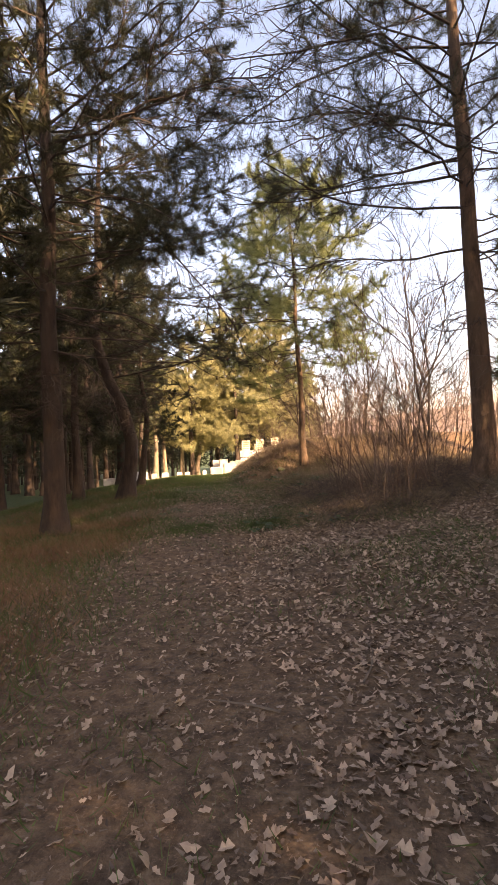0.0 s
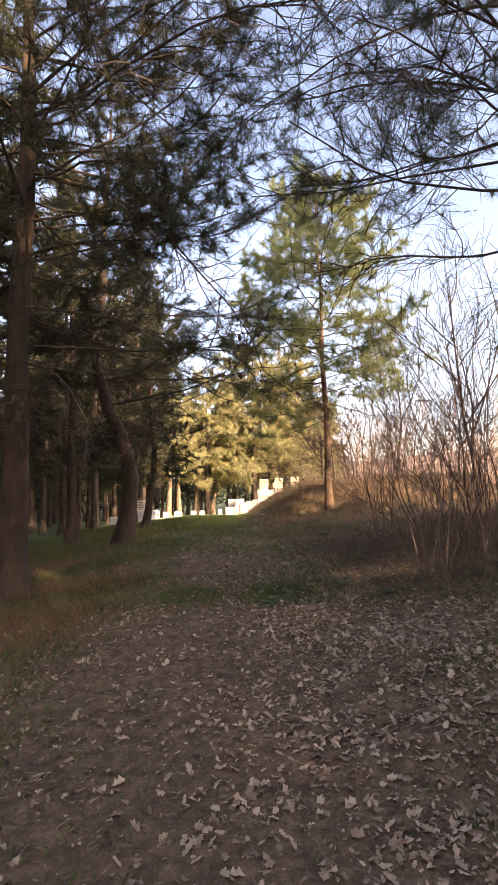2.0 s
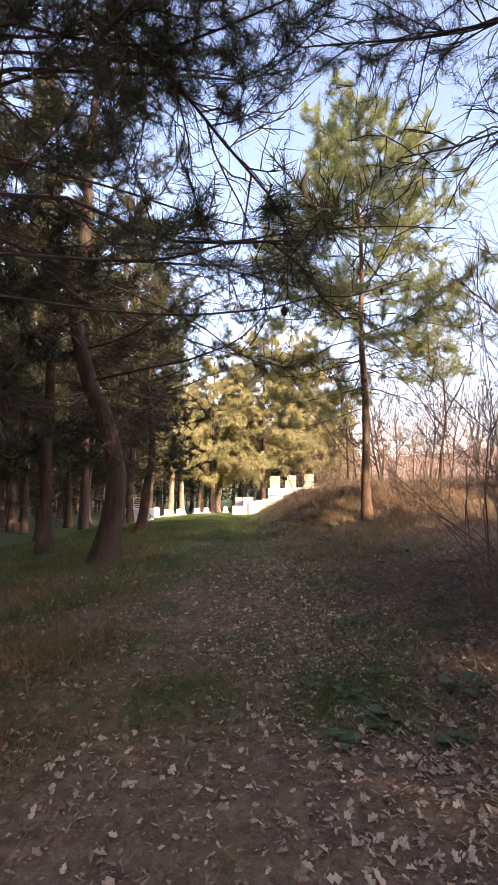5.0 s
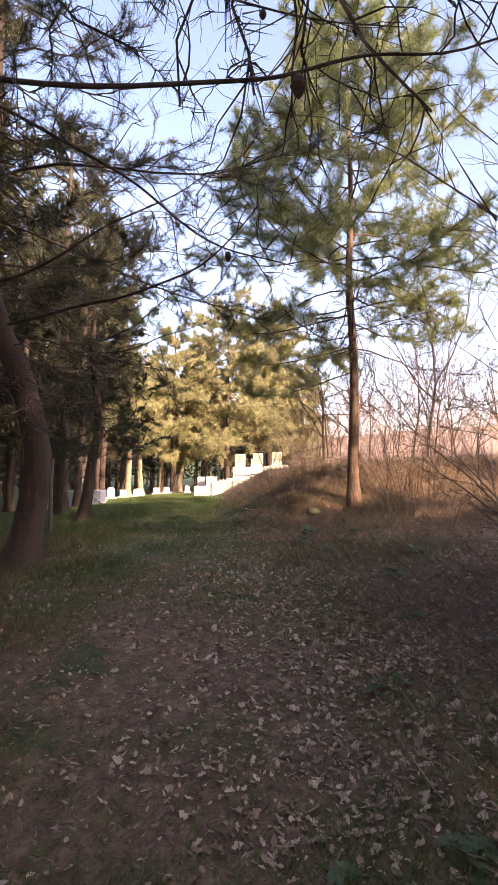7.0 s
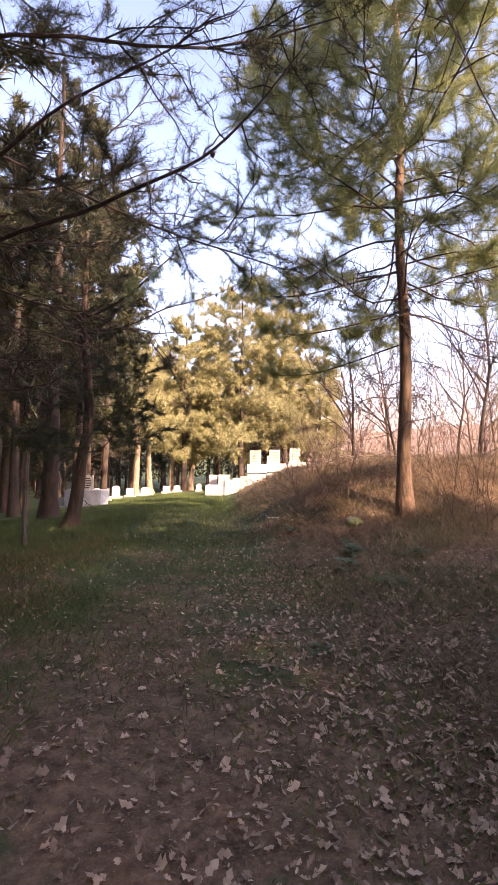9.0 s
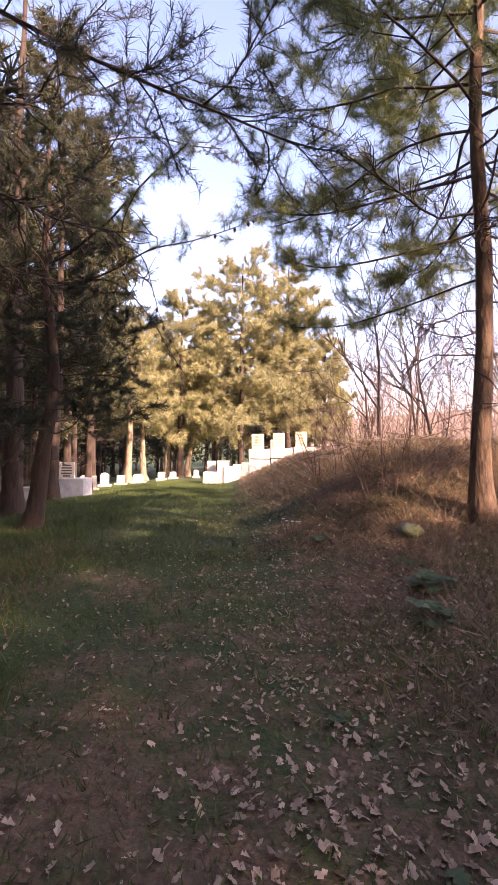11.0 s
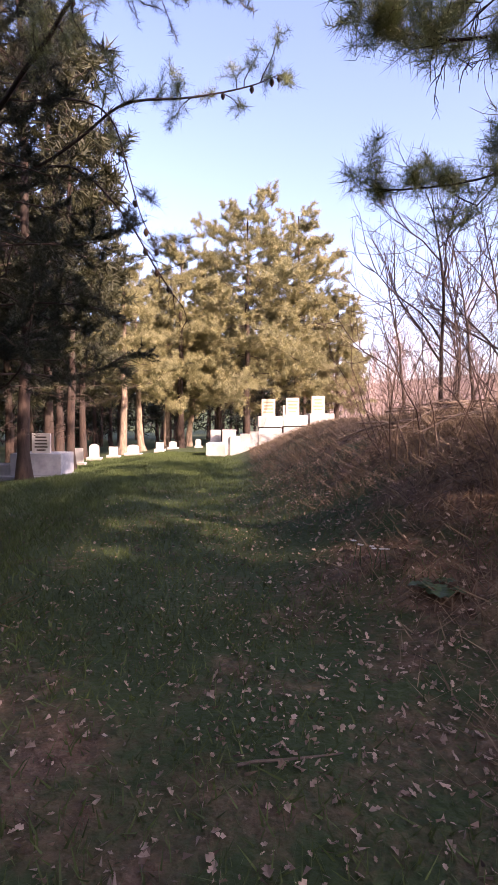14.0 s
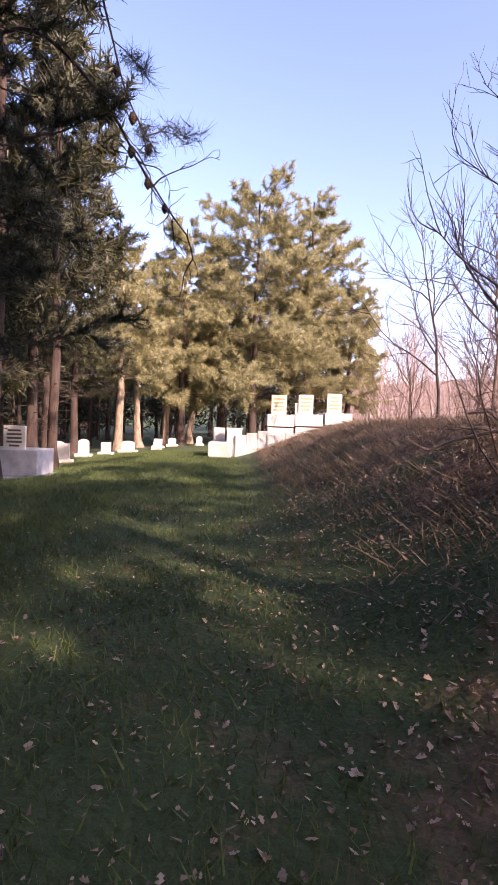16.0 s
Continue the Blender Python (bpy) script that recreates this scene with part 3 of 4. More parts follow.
for x, y in ((-7.2, 24.2), (-8.0, 26.6), (-7.9, 29.4), (-7.9, 33.6), (-8.3, 37.4), (-9.6, 28.6), (-10.5, 25.2), (-5.85, 25.7), (-7.35, 31.0), (-5.6, 28.2), (-5.4, 11.2), (-5.0, 9.0), (-4.9, 15.6), (-6.2, 5.2), (-4.6, 5.4), (-8.6, 9.0), (-9.5, 13.5), (-6.4, 18.6), (-11.5, 18.0), (-9.0, 23.0),
             (-12.5, 28.0), (-9.8, 31.0), (-8.6, 35.5), (-11.5, 39.5), (-8.8, 46.5), (-11.5, 50.0), (-6.5, 52.0), (-3.2, 54.5), (0.5, 53.0), (3.8, 54.0),
             (-14.5, 34.0), (-14.5, 44.0), (-15.0, 23.0), (-16.0, 12.0), (-12.0, 6.0), (-17.5, 29.0), (-18.0, 39.0), (-16.0, 53.0), (-8.5, 58.0), (-1.0, 60.0), (-20, 18.0),
             (-19, 48), (-4.5, 63.0), (-13, 60), (-22, 33), (-7.0, 0.5), (-11, -2)):
    plant(int(rng.integers(3)), x, y, rng.uniform(0.85, 1.15))
# unseen pines behind and right of the walker, added to shade the path
for x, y in ((5.5, 1.0), (8.0, -3.0), (4.0, -5.5), (9.5, 1.8), (11.0, -7.5), (6.5, -10.0), (14.0, -3.5), (15.5, -11.0), (10.0, -14.5), (2.0, -11.0), (-2.5, -6.0),
             (-5.0, -11.0), (20.0, -15.0), (14.5, -19.0), (6.0, -18.0), (11.0, 3.0), (10.4, 13.2), (7.4, 5.0), (10.6, 5.6), (14.0, 0.5), (17.0, -2.0), (5.0, -2.2), (7.0, 1.6), (4.2, -3.6), (9.2, -1.6), (6.4, -7.2), (9.6, -5.4), (12.6, -1.6), (3.4, -10.5), (6.2, -4.6), (3.0, -8.5), (9.2, -9.5), (12.5, -11.5), (4.5, -14.5), (17.5, -15.5), (7.6, -0.6), (1.6, -6.5), (11.6, -3.6)):
    plant(int(rng.integers(3)), x, y, rng.uniform(0.95, 1.25))
# two lower pines out of view, added to keep sun off the turf
for x, y in ((7.0, 9.0), (8.0, 6.6)):
    plant(1, x, y, 0.8)


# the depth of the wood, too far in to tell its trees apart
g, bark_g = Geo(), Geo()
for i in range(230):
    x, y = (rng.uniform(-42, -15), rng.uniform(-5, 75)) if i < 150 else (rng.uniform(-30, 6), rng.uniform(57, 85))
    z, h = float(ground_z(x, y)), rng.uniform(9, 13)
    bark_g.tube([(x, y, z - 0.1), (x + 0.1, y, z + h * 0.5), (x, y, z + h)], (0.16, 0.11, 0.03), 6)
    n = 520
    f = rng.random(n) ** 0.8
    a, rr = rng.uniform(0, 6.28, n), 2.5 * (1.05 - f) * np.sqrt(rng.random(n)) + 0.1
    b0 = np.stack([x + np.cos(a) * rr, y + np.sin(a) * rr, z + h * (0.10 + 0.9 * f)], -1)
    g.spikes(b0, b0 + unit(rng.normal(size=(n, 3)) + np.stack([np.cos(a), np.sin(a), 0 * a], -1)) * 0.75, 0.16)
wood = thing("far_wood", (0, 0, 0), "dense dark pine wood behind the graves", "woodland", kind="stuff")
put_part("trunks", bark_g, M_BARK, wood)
put_part("crowns", g, M_NEEDLE_SHADED, wood)


# ---- bare shrubs, saplings and far bare woods ----
def shrub_geo(stems, height, spread, radius, twigs, lean=(0, 0)):
    out = []
    for i in range(stems):
        g = Geo()
        out.append(g)
        a, r = rng.uniform(0, 6.28), spread * math.sqrt(rng.random())
        root = (math.cos(a) * r, math.sin(a) * r, -0.05)
        h = height * rng.uniform(0.45, 1.05)
        p = bent(root, (math.cos(a) * 0.25 + lean[0], math.sin(a) * 0.25 + lean[1], 1), h, 8, 0.02, 0.15)
        g.tube(p, radius * np.linspace(1, 0.14, 9) * rng.uniform(0.6, 1.2), 4)
        for j in range(twigs):
            at, d_ = along(p, rng.uniform(0.25, 0.98))
            q = bent(at, d_ + rng.normal(size=3) * 0.55, h * rng.uniform(0.1, 0.32), 4, 0.0, 0.22)
            g.tube(q, np.linspace(radius * 0.32, radius * 0.1, 5), 3)
            for k in range(2):
                at2, d2 = along(q, rng.uniform(0.3, 0.95))
                q2 = bent(at2, d2 + rng.normal(size=3) * 0.6, h * 0.06, 2, 0, 0.2)
                g.ribbon(q2, np.linspace(radius * 0.2, radius * 0.08, 3))
    return out


def shrub(x, y, stems, height, spread, radius, twigs, label, name="bare_shrub", group="bare shrubs", mat=M_SHRUB, lean=(0, 0), cat="shrub"):
    ob = thing(name, (x, y, float(ground_z(x, y))), label, cat, group)
    for g in shrub_geo(stems, height, spread, radius, twigs, lean):
        put_part("stem", g, mat, ob)
    return ob


for x, y, n, h, s in ((2.55, 7.8, 18, 3.2, 0.5), (3.1, 8.6, 22, 4.6, 0.6), (3.9, 9.6, 20, 4.4, 0.6), (2.6, 9.8, 18, 4.2, 0.6), (5.4, 7.4, 14, 3.0, 0.6), (4.9, 11.0, 14, 3.3, 0.6)):
    shrub(x, y, n, h, s, 0.010, 12, "leafless thorny shrub of thin reddish stems beside the path")
for x, y, n, h, s in ((1.5, 16.9, 12, 1.7, 0.4), (2.9, 15.6, 14, 2.0, 0.5), (3.4, 16.6, 14, 2.2, 0.5), (1.1, 18.6, 10, 1.5, 0.5), (4.6, 15.0, 12, 2.4, 0.5), (4.2, 18.0, 12, 2.6, 0.5),
                      (2.0, 20.5, 10, 1.8, 0.5), (3.6, 20.4, 12, 2.2, 0.5), (5.4, 19.6, 12, 2.6, 0.6), (5.8, 23.4, 12, 2.8, 0.6), (3.3, 26.0, 12, 2.0, 0.6), (4.8, 28.0, 12, 2.6, 0.6), (3.6, 31.0, 14, 2.2, 0.6), (5.6, 32.0, 14, 2.6, 0.7), (4.3, 35.0, 16, 2.8, 0.8)):
    shrub(x, y, n + 6, h * 1.25, s + 0.15, 0.008, 11, "leafless brown shrub and dead weed stems on the bank")
for x, y, n, h, lx in ((2.9, 10.7, 5, 3.0, -0.55), (3.6, 8.9, 5, 4.4, -0.3), (4.4, 12.2, 5, 3.6, -0.4)):
    shrub(x, y, n, h, 0.25, 0.016, 14, "arching leafless shrub leaning towards the path", lean=(lx, -0.1))
bare_tree((2.62, 22.2), 3.9, 0.045, 7, "slender forked leafless sapling against the sky on the bank", "bare saplings", (-0.02, 0))
saplings = [bare_tree((x, y), h, 0.04, 8, "slender leafless sapling against the sky on the bank", "bare saplings", (lx, 0))
            for x, y, h, lx in ((5.4, 22.4, 4.6, 0.05), (4.3, 24.8, 4.6, 0.0), (3.6, 21.6, 3.4, -0.1))]
for x, y in ((3.9, 28.5), (7.4, 26.0), (6.4, 16.8), (7.0, 19.5), (8.5, 22.5), (6.2, 30.5), (9.5, 28.5), (8.2, 33.0), (11.0, 24.0), (11.5, 31.0), (5.6, 36.0), (9.0, 38.0), (13.5, 27.5),
             (7.5, 13.0), (9.4, 16.0), (11.8, 19.0), (14.5, 23.0), (12.5, 36.0), (15.5, 31.0), (6.9, 40.5), (10.8, 42.0), (8.8, 12.2), (5.3, 13.6), (5.0, 20.2), (4.7, 26.6), (6.6, 23.6)):
    size = rng.uniform(0.85, 1.35)
    ob = copy_thing(saplings[int(rng.integers(3))], Matrix.Translation((x, y, float(ground_z(x, y)) - 0.04)) @ Matrix.Rotation(rng.uniform(0, 6.28), 4, "Z"))
    ob.scale = (size, size, size)

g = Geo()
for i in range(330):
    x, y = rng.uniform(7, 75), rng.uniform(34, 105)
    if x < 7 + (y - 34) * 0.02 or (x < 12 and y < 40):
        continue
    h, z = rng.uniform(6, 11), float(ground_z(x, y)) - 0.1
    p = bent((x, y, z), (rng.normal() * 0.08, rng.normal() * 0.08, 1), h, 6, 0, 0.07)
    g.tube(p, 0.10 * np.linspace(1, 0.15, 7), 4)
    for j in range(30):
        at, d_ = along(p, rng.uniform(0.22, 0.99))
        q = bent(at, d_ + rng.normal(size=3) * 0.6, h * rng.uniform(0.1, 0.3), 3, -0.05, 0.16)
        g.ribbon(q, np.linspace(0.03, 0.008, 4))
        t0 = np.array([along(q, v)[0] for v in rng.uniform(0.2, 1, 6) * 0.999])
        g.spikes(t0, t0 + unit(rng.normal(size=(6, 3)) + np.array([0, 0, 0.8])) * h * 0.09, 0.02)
tagged(new("far_bare_wood", g.mesh("far_bare_wood", M_FARWOOD_HAZE)), "hazy leafless wood in low sun beyond the bank", "woodland", kind="stuff")


# ---- ground cover ----
def scatter(n, x0, x1, y0, y1, chance):
    x, y = rng.uniform(x0, x1, n), rng.uniform(y0, y1, n)
    keep = rng.random(n) < chance(x, y, x - path_x(y))
    return x[keep], y[keep]


def patch(x, y, k=0.5):
    return 0.5 + 0.5 * np.sin(x * 2.3 * k + 1.7 * np.sin(y * 1.9 * k)) * np.sin(y * 2.9 * k + 1.3 * np.sin(x * 2.1 * k))


def blades(n, box, chance, height, width, lean):
    x, y = scatter(n, *box, chance)
    base = np.stack([x, y, ground_z(x, y) - 0.01], -1)
    h = height * rng.uniform(0.5, 1.3, len(x))
    tip = base + np.stack([rng.normal(size=len(x)) * lean * h, rng.normal(size=len(x)) * lean * h, h], -1)
    return Geo().spikes(base, tip, width * rng.uniform(0.7, 1.4, len(x)))


g = blades(260000, (-7, 1.6, 10.5, 36), lambda x, y, u: (0.08 * step(10.5, 12, y) + 0.92 * step(13, 20, y) * (0.3 + 0.7 * np.maximum(patch(x, y, 0.9), step(20, 25, y)))) * (1 - step(0.2, 1.6, u)) * (1 - 0.6 * step(-2, -5, u)), 0.07, 0.009, 0.5)
tagged(new("short_grass", g.mesh("short_grass", M_GRASS)), "short green grass on the upper path", "grass", kind="stuff")
g = blades(210000, (-4.5, 3.0, 1, 17), lambda x, y, u: step(0.3, 0.75, patch(x, y)) * (0.35 + 0.6 * step(4, 9, y)) * (0.35 + 0.65 * step(0.5, 1.3, np.abs(u))), 0.07, 0.007, 0.6)
tagged(new("sparse_grass", g.mesh("sparse_grass", M_GRASS)), "sparse green grass among leaves on the path", "grass", kind="stuff")
g = blades(90000, (-1.6, 1.8, 7.0, 10.0), lambda x, y, u: np.maximum(np.exp(-((x - 0.6) ** 2 + (y - 8.3) ** 2) / 0.22), 0.8 * np.exp(-((x + 0.6) ** 2 + (y - 8.2) ** 2) / 0.2)) * (0.3 + 0.7 * patch(x, y, 2.5)), 0.06, 0.007, 0.7)
tagged(new("mossy_grass", g.mesh("mossy_grass", M_GRASS)), "two low mossy patches of grass on the path", "grass", kind="stuff")
g = blades(190000, (-0.5, 7, 7, 36), lambda x, y, u: step(0.8, 1.7, u) * (0.25 + 0.75 * patch(x, y, 0.8)), 0.13, 0.008, 1.0)
tagged(new("dry_grass", g.mesh("dry_grass", M_DRY)), "matted dry grass and thatch on the bank", "dry grass", kind="stuff")
g = blades(11000, (0.9, 6.5, 14.3, 21), lambda x, y, u: step(1.6, 2.4, u) * (0.2 + 0.8 * patch(x, y, 0.9)), 0.32, 0.006, 0.55)
tagged(new("dry_grass", g.mesh("dry_grass", M_DRY)), "tall tan dry grass round the young pine's foot", "dry grass", kind="stuff")
g = blades(70000, (-6.5, -0.6, 2.0, 24), lambda x, y, u: step(-0.7, -1.6, u) * (0.25 + 0.75 * patch(x, y, 0.7)), 0.13, 0.008, 0.6)
tagged(new("tall_grass", g.mesh("tall_grass", M_GRASS)), "longer green grass at the path's shaded edge", "grass", kind="stuff")
g = blades(80000, (-5.5, -0.6, 2.0, 17), lambda x, y, u: step(-0.9, -1.8, u) * (0.15 + 0.85 * step(0.3, 0.7, patch(x, y, 0.6))) * (1 - 0.75 * step(9, 12, y)), 0.16, 0.006, 0.8)
tagged(new("dry_grass", g.mesh("dry_grass", M_DRY_RED)), "reddish dry grass under the shaded pines", "dry grass", kind="stuff")


def bramble(n, box, chance, height):
    g = Geo()
    x, y = scatter(n, *box, chance)
    for px, py in zip(x, y):
        a = rng.uniform(0, 6.28)
        l_ = height * rng.uniform(0.7, 2.2)
        p = bent((px, py, float(ground_z(px, py)) - 0.02), (math.cos(a), math.sin(a), rng.uniform(0.5, 1.8)), l_, 6, 0.22, 0.2)
        p[:, 2] = np.maximum(p[:, 2], ground_z(p[:, 0], p[:, 1]) + 0.015)
        g.ribbon(p, np.linspace(0.0024, 0.001, 7))
    return g


g = bramble(7500, (0.9, 5.5, 6.5, 12.5), lambda x, y, u: step(1.2, 2.0, u) * step(5.5, 4.0, x) * step(12.5, 10.5, y) * step(6.5, 7.8, y), 0.42)
tagged(new("dead_brambles", g.mesh("dead_brambles", M_BRAMBLE)), "tangle of dead brown brambles under the shrubs", "brambles", kind="stuff")
g = bramble(15000, (-0.6, 6, 15.5, 33), lambda x, y, u: step(0.7, 1.8, u) * (0.25 + 0.75 * patch(x, y, 0.9)) * step(15.5, 17.5, y), 0.2)
tagged(new("dead_brambles", g.mesh("dead_brambles", M_BRAMBLE)), "tangle of dead grey-brown brambles on the bank", "brambles", kind="stuff")


def oak_leaf():
    """The outline of a lobed leaf, 1 long, lying along x."""
    pts = [(0, 0)]
    for i, w in enumerate((0.12, 0.32, 0.18, 0.36, 0.2)):
        pts.append((0.14 + 0.17 * i, w))
    pts.append((1, 0))
    pts += [(x, -w) for x, w in pts[-2:0:-1]]
    return np.array(pts)


def leaf_litter(x, y, size):
    out, n = oak_leaf(), len(x)
    k = len(out)
    local = np.zeros((n, k + 1, 3))
    local[:, :k, :2] = out - (0.5, 0)
    curl = rng.uniform(-0.5, 0.9, (n, 1))
    local[:, :, 2] = curl * (local[:, :, 1] ** 2) * 2.2 + rng.uniform(-0.3, 0.5, (n, 1)) * local[:, :, 0] ** 2
    local[:, :, 2] += rng.normal(size=(n, k + 1)) * 0.025
    local[:, :, 1] *= rng.uniform(0.6, 1.1, (n, 1))
    local *= np.reshape(size, (-1, 1, 1))
    tilt = rng.normal(size=(n, 2)) * 0.38
    local[:, :, 2] += local[:, :, 0] * tilt[:, :1] + local[:, :, 1] * tilt[:, 1:]
    a = rng.uniform(0, 6.28, (n, 1))
    wx = local[:, :, 0] * np.cos(a) - local[:, :, 1] * np.sin(a) + x[:, None]
    wy = local[:, :, 0] * np.sin(a) + local[:, :, 1] * np.cos(a) + y[:, None]
    wz = local[:, :, 2] + (ground_z(x, y) + 0.012)[:, None]
    i = np.arange(k)
    fan = np.stack([np.full(k, k), i, (i + 1) % k], -1)
    return Geo().add(np.stack([wx, wy, wz], -1), (fan[None] + (np.arange(n) * (k + 1))[:, None, None]))


x, y = scatter(170000, -4.2, 4.6, 0.3, 22, lambda x, y, u: (0.22 + 0.78 * step(-0.4, 1.0, u)) * (1 - 0.4 * step(11, 16, y)) * (1 - 0.6 * step(16, 18.5, y) * (1 - step(0.8, 1.6, u))) * (1 - 0.6 * step(2.6, 4.5, -u)) * (0.4 + 0.6 * patch(x, y, 1.4)))
g = leaf_litter(x, y, (0.02 + 0.05 * rng.random(len(x)) ** 1.8) * (1 - 0.32 * step(12, 15, y)))
tagged(new("fallen_leaves", g.mesh("fallen_leaves", M_LEAF)), "fallen dry oak leaves strewn over the path", "fallen leaves", kind="stuff")
x, y = scatter(150000, -4.0, 4.5, 0.3, 20, lambda x, y, u: (1 - 0.6 * step(8, 16, y)) * (0.35 + 0.65 * patch(x, y, 2.2)))
base = np.stack([x, y, ground_z(x, y) + 0.006], -1)
g = Geo().spikes(base, base + np.c_[rng.normal(size=(len(x), 2)) * 0.02, rng.uniform(0, 0.014, len(x))], rng.uniform(0.003, 0.02, len(x)))
tagged(new("leaf_crumbs", g.mesh("leaf_crumbs", M_CRUMB)), "broken leaves and dry needles on the soil", "leaf litter", kind="stuff")

# brushwood on the bank
pile = thing("brush_pile", (2.0, 18.8, float(ground_z(2.0, 18.8))), "heap of dead branches lying on the bank", "brush pile")
for i in range(80):
    x, y = rng.uniform(-0.9, 2.0), rng.uniform(-0.5, 2.4)
    a, l_ = rng.uniform(-0.5, 0.9) + (math.pi if rng.random() < 0.5 else 0), rng.uniform(0.35, 1.1)
    z = float(ground_z(2 + x, 18.8 + y) - ground_z(2.0, 18.8)) + rng.uniform(0.02, 0.26)
    p = bent((x, y, z), (math.cos(a), math.sin(a), rng.uniform(-0.1, 0.22)), l_, 6, 0.03, 0.08)
    g = Geo().tube(p, rng.uniform(0.008, 0.022) * np.linspace(1, 0.35, 7), 5, cap=True)
    for j in range(4):
        at, d_ = along(p, rng.uniform(0.3, 0.95))
        g.tube(bent(at, d_ + rng.normal(size=3) * 0.6, l_ * 0.25, 3, 0, 0.2), np.linspace(0.006, 0.002, 4), 3)
    put_part("stick", g, M_STICK, pile)


# ---- the graves ----
def lettering(parent, x, y, z, width, height, rows, mat):
    """Unreadable lines of writing as plain bars on a face that looks towards -y."""
    for i in range(rows):
        w = width * rng.uniform(0.6, 1.0)
        part("writing", block((w, 0.006, height / rows * 0.5), (x, y - 0.001, z - (i + 1) * height / rows), 0.001), mat, parent, "line of faded lettering")


def headstone(x, y, w, h, label, mat=M_MARBLE, rounded=True, turn=0.0):
    ob = thing("headstone", (x, y, float(ground_z(x, y)) - 0.03), label, "headstone", "small headstones", turn)
    part("plinth", block((w * 1.5, 0.34, 0.14), (0, 0, 0), 0.02), mat, ob)
    bm = bmesh.new()
    n = 9
    outline = [(-w / 2, 0), (w / 2, 0)] + ([(w / 2 * math.cos(math.pi * i / n), h * 0.72 + h * 0.28 * math.sin(math.pi * i / n)) for i in range(n + 1)] if rounded else [(w / 2, h), (-w / 2, h)])
    face = bm.faces.new([bm.verts.new((px, -0.05, 0.14 + pz)) for px, pz in outline])
    out = bmesh.ops.extrude_face_region(bm, geom=[face])
    bmesh.ops.translate(bm, verts=[v for v in out["geom"] if isinstance(v, bmesh.types.BMVert)], vec=(0, 0.1, 0))
    bmesh.ops.recalc_face_normals(bm, faces=bm.faces)
    part("stone", bm, mat, ob)
    return ob


for x, y, w, h, rd in ((-6.36, 31.0, 0.36, 0.48, False), (-6.4, 33.0, 0.36, 0.5, True), (-6.2, 35.0, 0.36, 0.36, False), (-5.6, 36.0, 0.5, 0.36, True), (-5.3, 41.0, 0.4, 0.34, False),
                       (-4.9, 43.0, 0.4, 0.34, True), (-3.65, 45.0, 0.34, 0.42, True), (-5.0, 39.0, 0.3, 0.3, True), (-7.6, 34.0, 0.36, 0.45, True)):
    headstone(x, y, w, h, "small weathered white headstone on a low plinth in grass", rounded=rd, turn=rng.uniform(-0.15, 0.15))

# large grey grave with a lettered plaque
zg = float(ground_z(-5.5, 26.2)) - 0.12
grave = thing("grave", (-5.85, 26.5, zg), "grey stone grave with a white lettered plaque under the pines", "grave")
part("base", block((1.7, 1.2, 0.16), (0, 0, 0), 0.02), M_GREY, grave)
part("chest", block((1.25, 0.9, 0.55), (0.1, 0.05, 0.16), 0.02), M_GREY, grave)
part("chest", block((0.75, 0.7, 0.42), (-0.95, 0.05, 0.0), 0.02), M_GREY, grave)
plaque = part("plaque", block((0.46, 0.07, 0.5), (0.14, -0.12, 0.7), 0.012), M_MARBLE, grave, "white plaque with dark lettering")
lettering(plaque, 0.14, -0.158, 1.16, 0.34, 0.40, 5, M_TEXT_AND_SHADE)

# row of three tall graves on a terrace
TY = 33.0
for i, (cx, w, zb, pw, pc) in enumerate(((0.25, 0.92, 1.44, 0.52, 0.18), (1.2, 0.94, 1.48, 0.50, 1.1), (2.2, 0.92, 1.55, 0.50, 2.07))):
    tomb = thing("tomb", (cx, TY, zb - 0.5), "white marble tomb with an upright cream headstone on the terrace", "tomb", "row of three tombs")
    part("lower_block", block((w - 0.04, 1.9, 0.46), (0, 0.95, 0.0), 0.015), M_MARBLE, tomb)
    part("upper_block", block((w, 1.95, 0.41), (0, 0.95, 0.50), 0.02), M_MARBLE, tomb)
    # recessed strip coloured dark to stand for the shadow between the blocks
    part("shaded_joint", block((w - 0.1, 1.8, 0.04), (0, 0.97, 0.46), 0.004), M_TEXT_AND_SHADE, tomb)
    stone = part("headstone", block((pw, 0.09, 0.66), (pc - cx, 0.25, 0.91), 0.015), M_CREAM, tomb, "cream stone with brown lettering")
    lettering(stone, pc - cx, 0.202, 1.53, pw * 0.8, 0.5, 4, M_TEXT_BROWN)
    if i == 1:
        part("small_stone", block((0.16, 0.08, 0.38), (-0.38, 0.3, 0.91), 0.01), M_CREAM, tomb)
terrace = thing("terrace_wall", (-0.95, 32.7, 0.2), "low white stone wall stepping up the slope", "stone wall")
for i in range(3):
    part("wall_block", block((0.36, 0.32, 0.86 + 0.06 * i), (-0.12 + 0.365 * i, 0.1, 0.05 + 0.02 * i), 0.015), M_MARBLE, terrace)
for i in range(5):
    part("footing_block", block((0.60, 0.26, 0.42), (1.05 + 0.605 * i, 0.02, 0.55 + 0.06 * i), 0.015), M_MARBLE, terrace)
low = thing("grave", (-1.75, 32.6, float(ground_z(-1.75, 32.6)) - 0.05), "low white grave box with a rounded headstone", "grave")
part("box", block((0.72, 1.5, 0.55), (0, 0.3, 0), 0.02), M_MARBLE, low)
part("stone", block((0.40, 0.10, 0.48), (-0.1, 0.9, 0.53), 0.045), M_MARBLE, low)
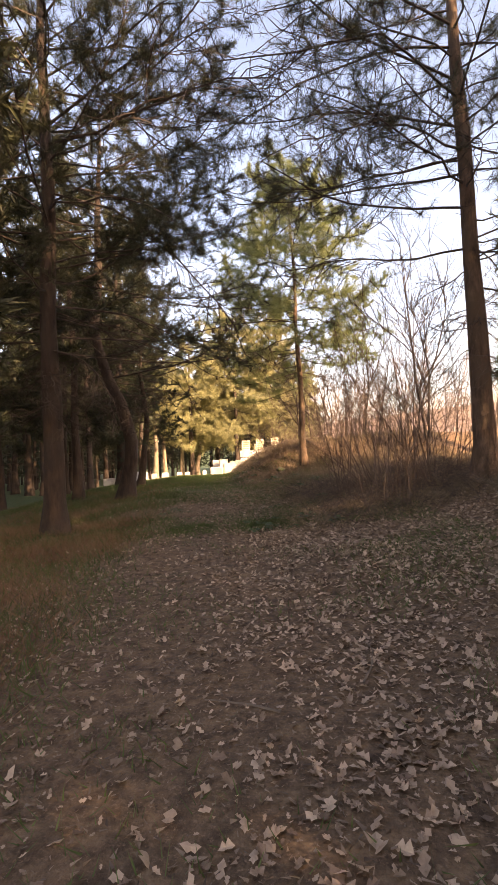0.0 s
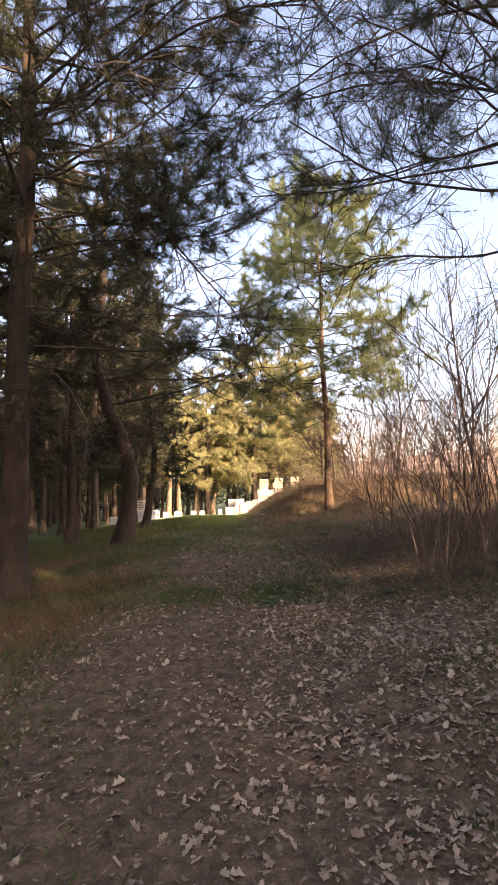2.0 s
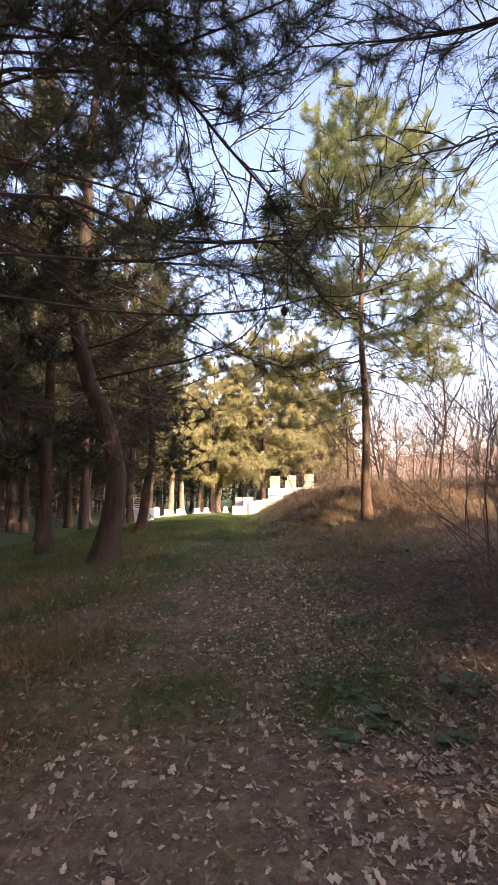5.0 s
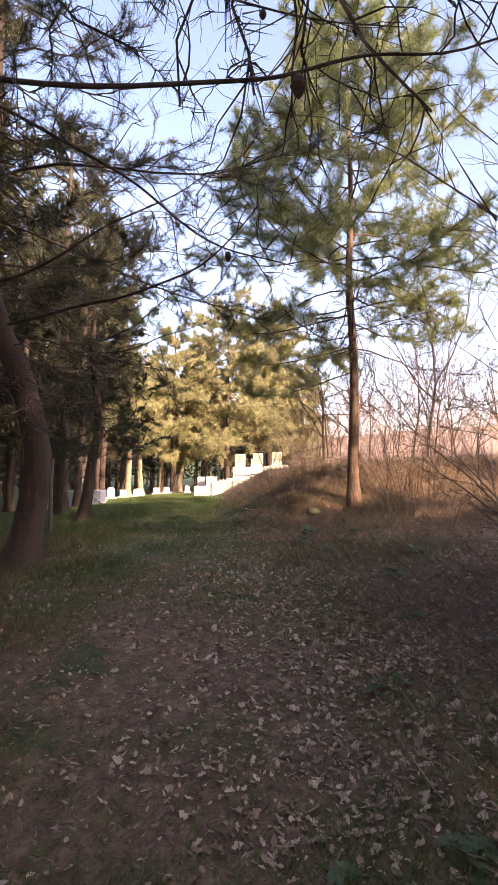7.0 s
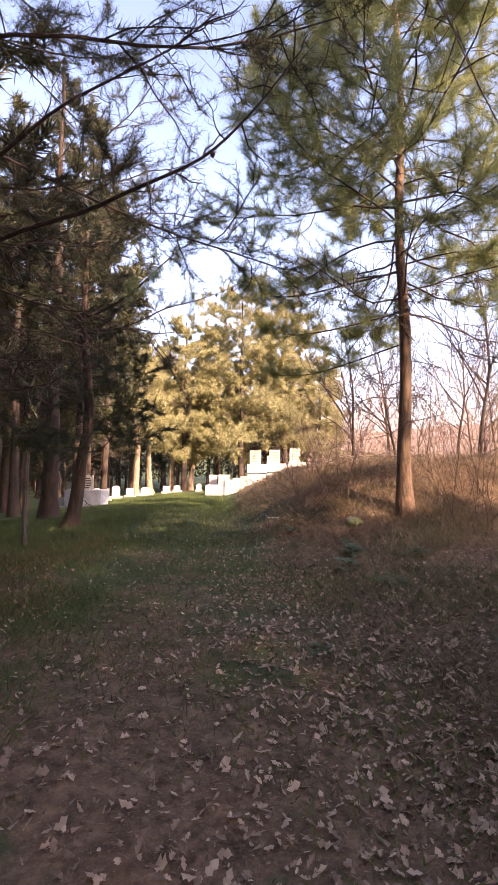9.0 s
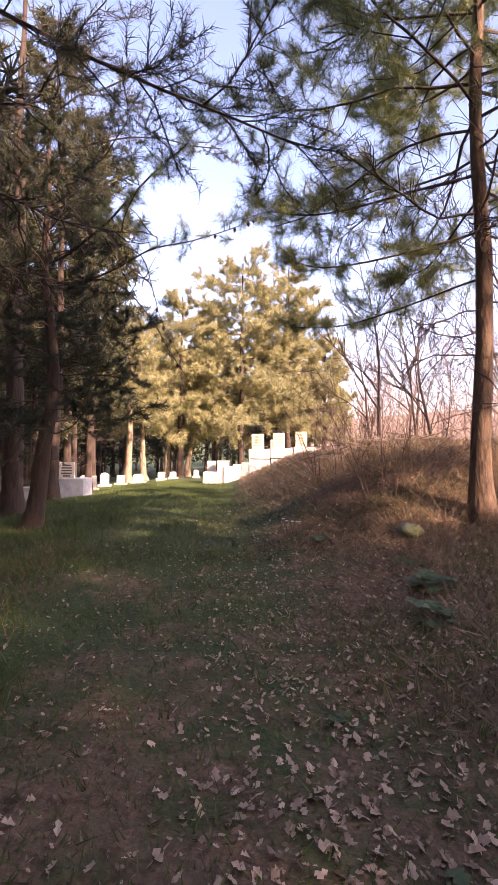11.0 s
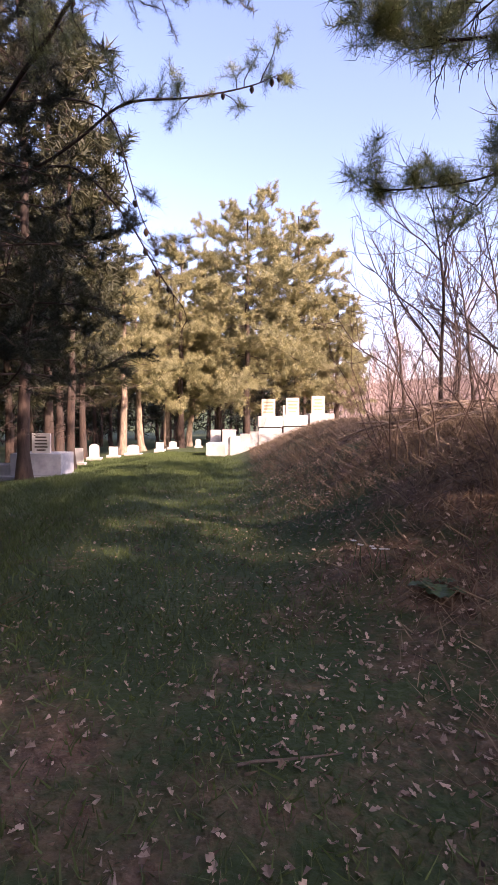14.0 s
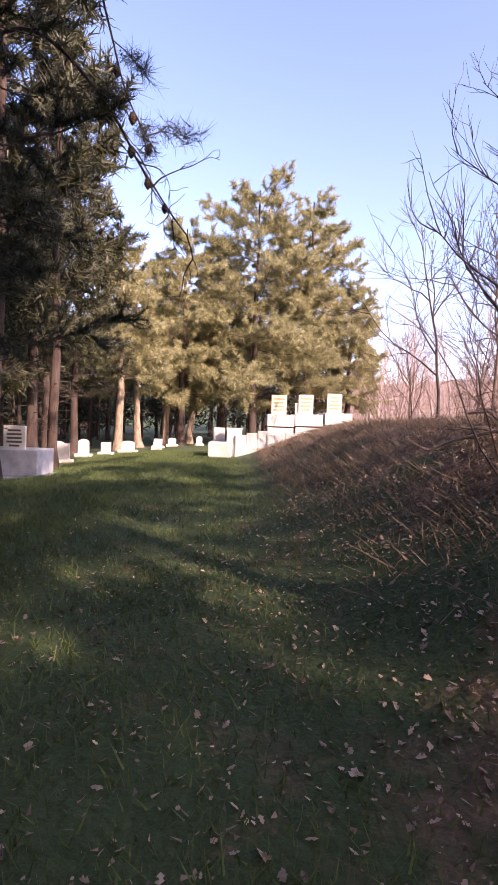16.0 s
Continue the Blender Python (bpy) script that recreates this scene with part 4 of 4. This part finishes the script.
pillar = thing("grave_pillar", (-1.3, 32.95, float(ground_z(-1.3, 32.9)) - 0.05), "square white grave pillar at the wall's end", "pillar")
part("shaft", block((0.5, 0.4, 0.95), (0, 0, 0), 0.02), M_MARBLE, pillar)
part("cap", block((0.54, 0.44, 0.06), (0, 0, 0.95), 0.012), M_MARBLE, pillar)

# ---- small things ----
z = float(ground_z(-3.75, 17.0))
post = tagged(new("post", Geo().tube([(0, 0, -0.2), (0.01, 0, 0.5), (0.0, 0.01, 1.1), (0.02, 0, 1.5)], (0.045, 0.043, 0.042, 0.038), 8, cap=True).mesh("post", M_POST)),
              "thin dark weathered post standing in the grass", "post")
post.location = (-3.75, 17.0, z)


def weed(x, y, n, size, label):
    ob = thing("weed", (x, y, float(ground_z(x, y))), label, "weed", "green weeds")
    out = oak_leaf()
    for i in range(n):
        a, t = rng.uniform(0, 6.28), rng.uniform(0.2, 1.0)
        l_ = size * rng.uniform(0.5, 1.0)
        px = out * (l_, l_ * 1.2)
        v = np.c_[px[:, 0] * math.cos(t), px[:, 1], px[:, 0] * math.sin(t) - 0.5 * px[:, 0] ** 2 / l_]
        v = v @ np.array(Matrix.Rotation(a, 3, "Z").transposed()) + np.array([math.cos(a), math.sin(a), 0]) * rng.uniform(0, size * 0.6) + np.array([0, 0, rng.uniform(0, size * 0.4)])
        put_part("leaf", Geo().add(np.vstack([v, v.mean(0)]), [[len(v), k, (k + 1) % len(v)] for k in range(len(v))]), M_WEED, ob)
    return ob


for x, y, n, s in ((1.15, 14.9, 26, 0.22), (0.95, 14.3, 18, 0.18), (1.35, 8.2, 18, 0.16), (1.7, 7.4, 16, 0.15), (0.55, 16.6, 20, 0.14), (1.2, 13.4, 16, 0.14), (0.4, 12.4, 12, 0.1),
                   (1.6, 12.0, 16, 0.16), (0.6, 8.3, 14, 0.11), (0.9, 9.9, 14, 0.12), (1.2, 15.6, 18, 0.15), (0.2, 13.3, 10, 0.09), (0.45, 7.7, 16, 0.1), (0.75, 7.9, 18, 0.12), (0.85, 8.6, 16, 0.11), (0.35, 8.5, 14, 0.09), (1.1, 7.6, 16, 0.12), (1.6, 9.4, 18, 0.14), (1.9, 10.2, 18, 0.15), (1.4, 10.9, 16, 0.12), (2.1, 12.6, 20, 0.16), (1.7, 14.4, 20, 0.16)):
    weed(x, y, n, s, "low clump of green broad-leaved weed among dead leaves")

for i in range(7):
    x, y = 0.25 + rng.uniform(-0.12, 0.12), 17.05 + rng.uniform(-0.15, 0.15)
    fl = thing("flower", (x, y, float(ground_z(x, y))), "small white wild flower on the grassy bank", "flower", "white flowers")
    h = rng.uniform(0.12, 0.18)
    put_part("stem", Geo().tube(bent((0, 0, 0), (0, 0, 1), h, 3, 0, 0.1), np.full(4, 0.003), 4), M_WEED, fl)
    g = Geo()
    for k in range(6):
        a = k * math.pi / 3
        g.add([(0, 0, h), (0.014 * math.cos(a - 0.4), 0.014 * math.sin(a - 0.4), h + 0.01), (0.022 * math.cos(a), 0.022 * math.sin(a), h + 0.006), (0.014 * math.cos(a + 0.4), 0.014 * math.sin(a + 0.4), h + 0.01)], [[0, 1, 2], [0, 2, 3]])
    put_part("blossom", g, M_PETAL, fl)

bm = bmesh.new()
bmesh.ops.create_icosphere(bm, subdivisions=3, radius=0.14)
for v in bm.verts:
    v.co *= 1 + 0.25 * noise.noise(v.co * 6)
    v.co.z *= 0.6
me = bpy.data.meshes.new("stone")
bm.to_mesh(me)
bm.free()
me.materials.append(M_STONE)
stone = tagged(new("stone", me), "mossy grey field stone half sunk in the bank", "stone")
stone.location = (1.4, 16.2, float(ground_z(1.4, 16.2)) + 0.03)

for x, y, a, l_ in ((1.0, 2.5, 1.3, 0.7), (0.55, 2.2, 2.7, 0.5), (2.2, 5.2, 0.6, 0.9), (-1.2, 5.5, 2.2, 0.5), (1.6, 10.8, 0.3, 0.8), (-0.6, 15.4, 0.5, 0.4), (0.9, 16.8, 0.4, 0.6), (2.0, 13.6, 2.6, 0.9)):
    p = bent((0, 0, 0.015), (math.cos(a), math.sin(a), 0), l_, 6, 0, 0.12)
    p[:, 2] = ground_z(p[:, 0] + x, p[:, 1] + y) - ground_z(x, y) + 0.012
    st = tagged(new("fallen_twig", Geo().tube(p, np.linspace(0.007, 0.003, 7), 5, cap=True).mesh("fallen_twig", M_STICK)), "thin dead twig lying among fallen leaves", "twig", "fallen twigs")
    st.location = (x, y, float(ground_z(x, y)))
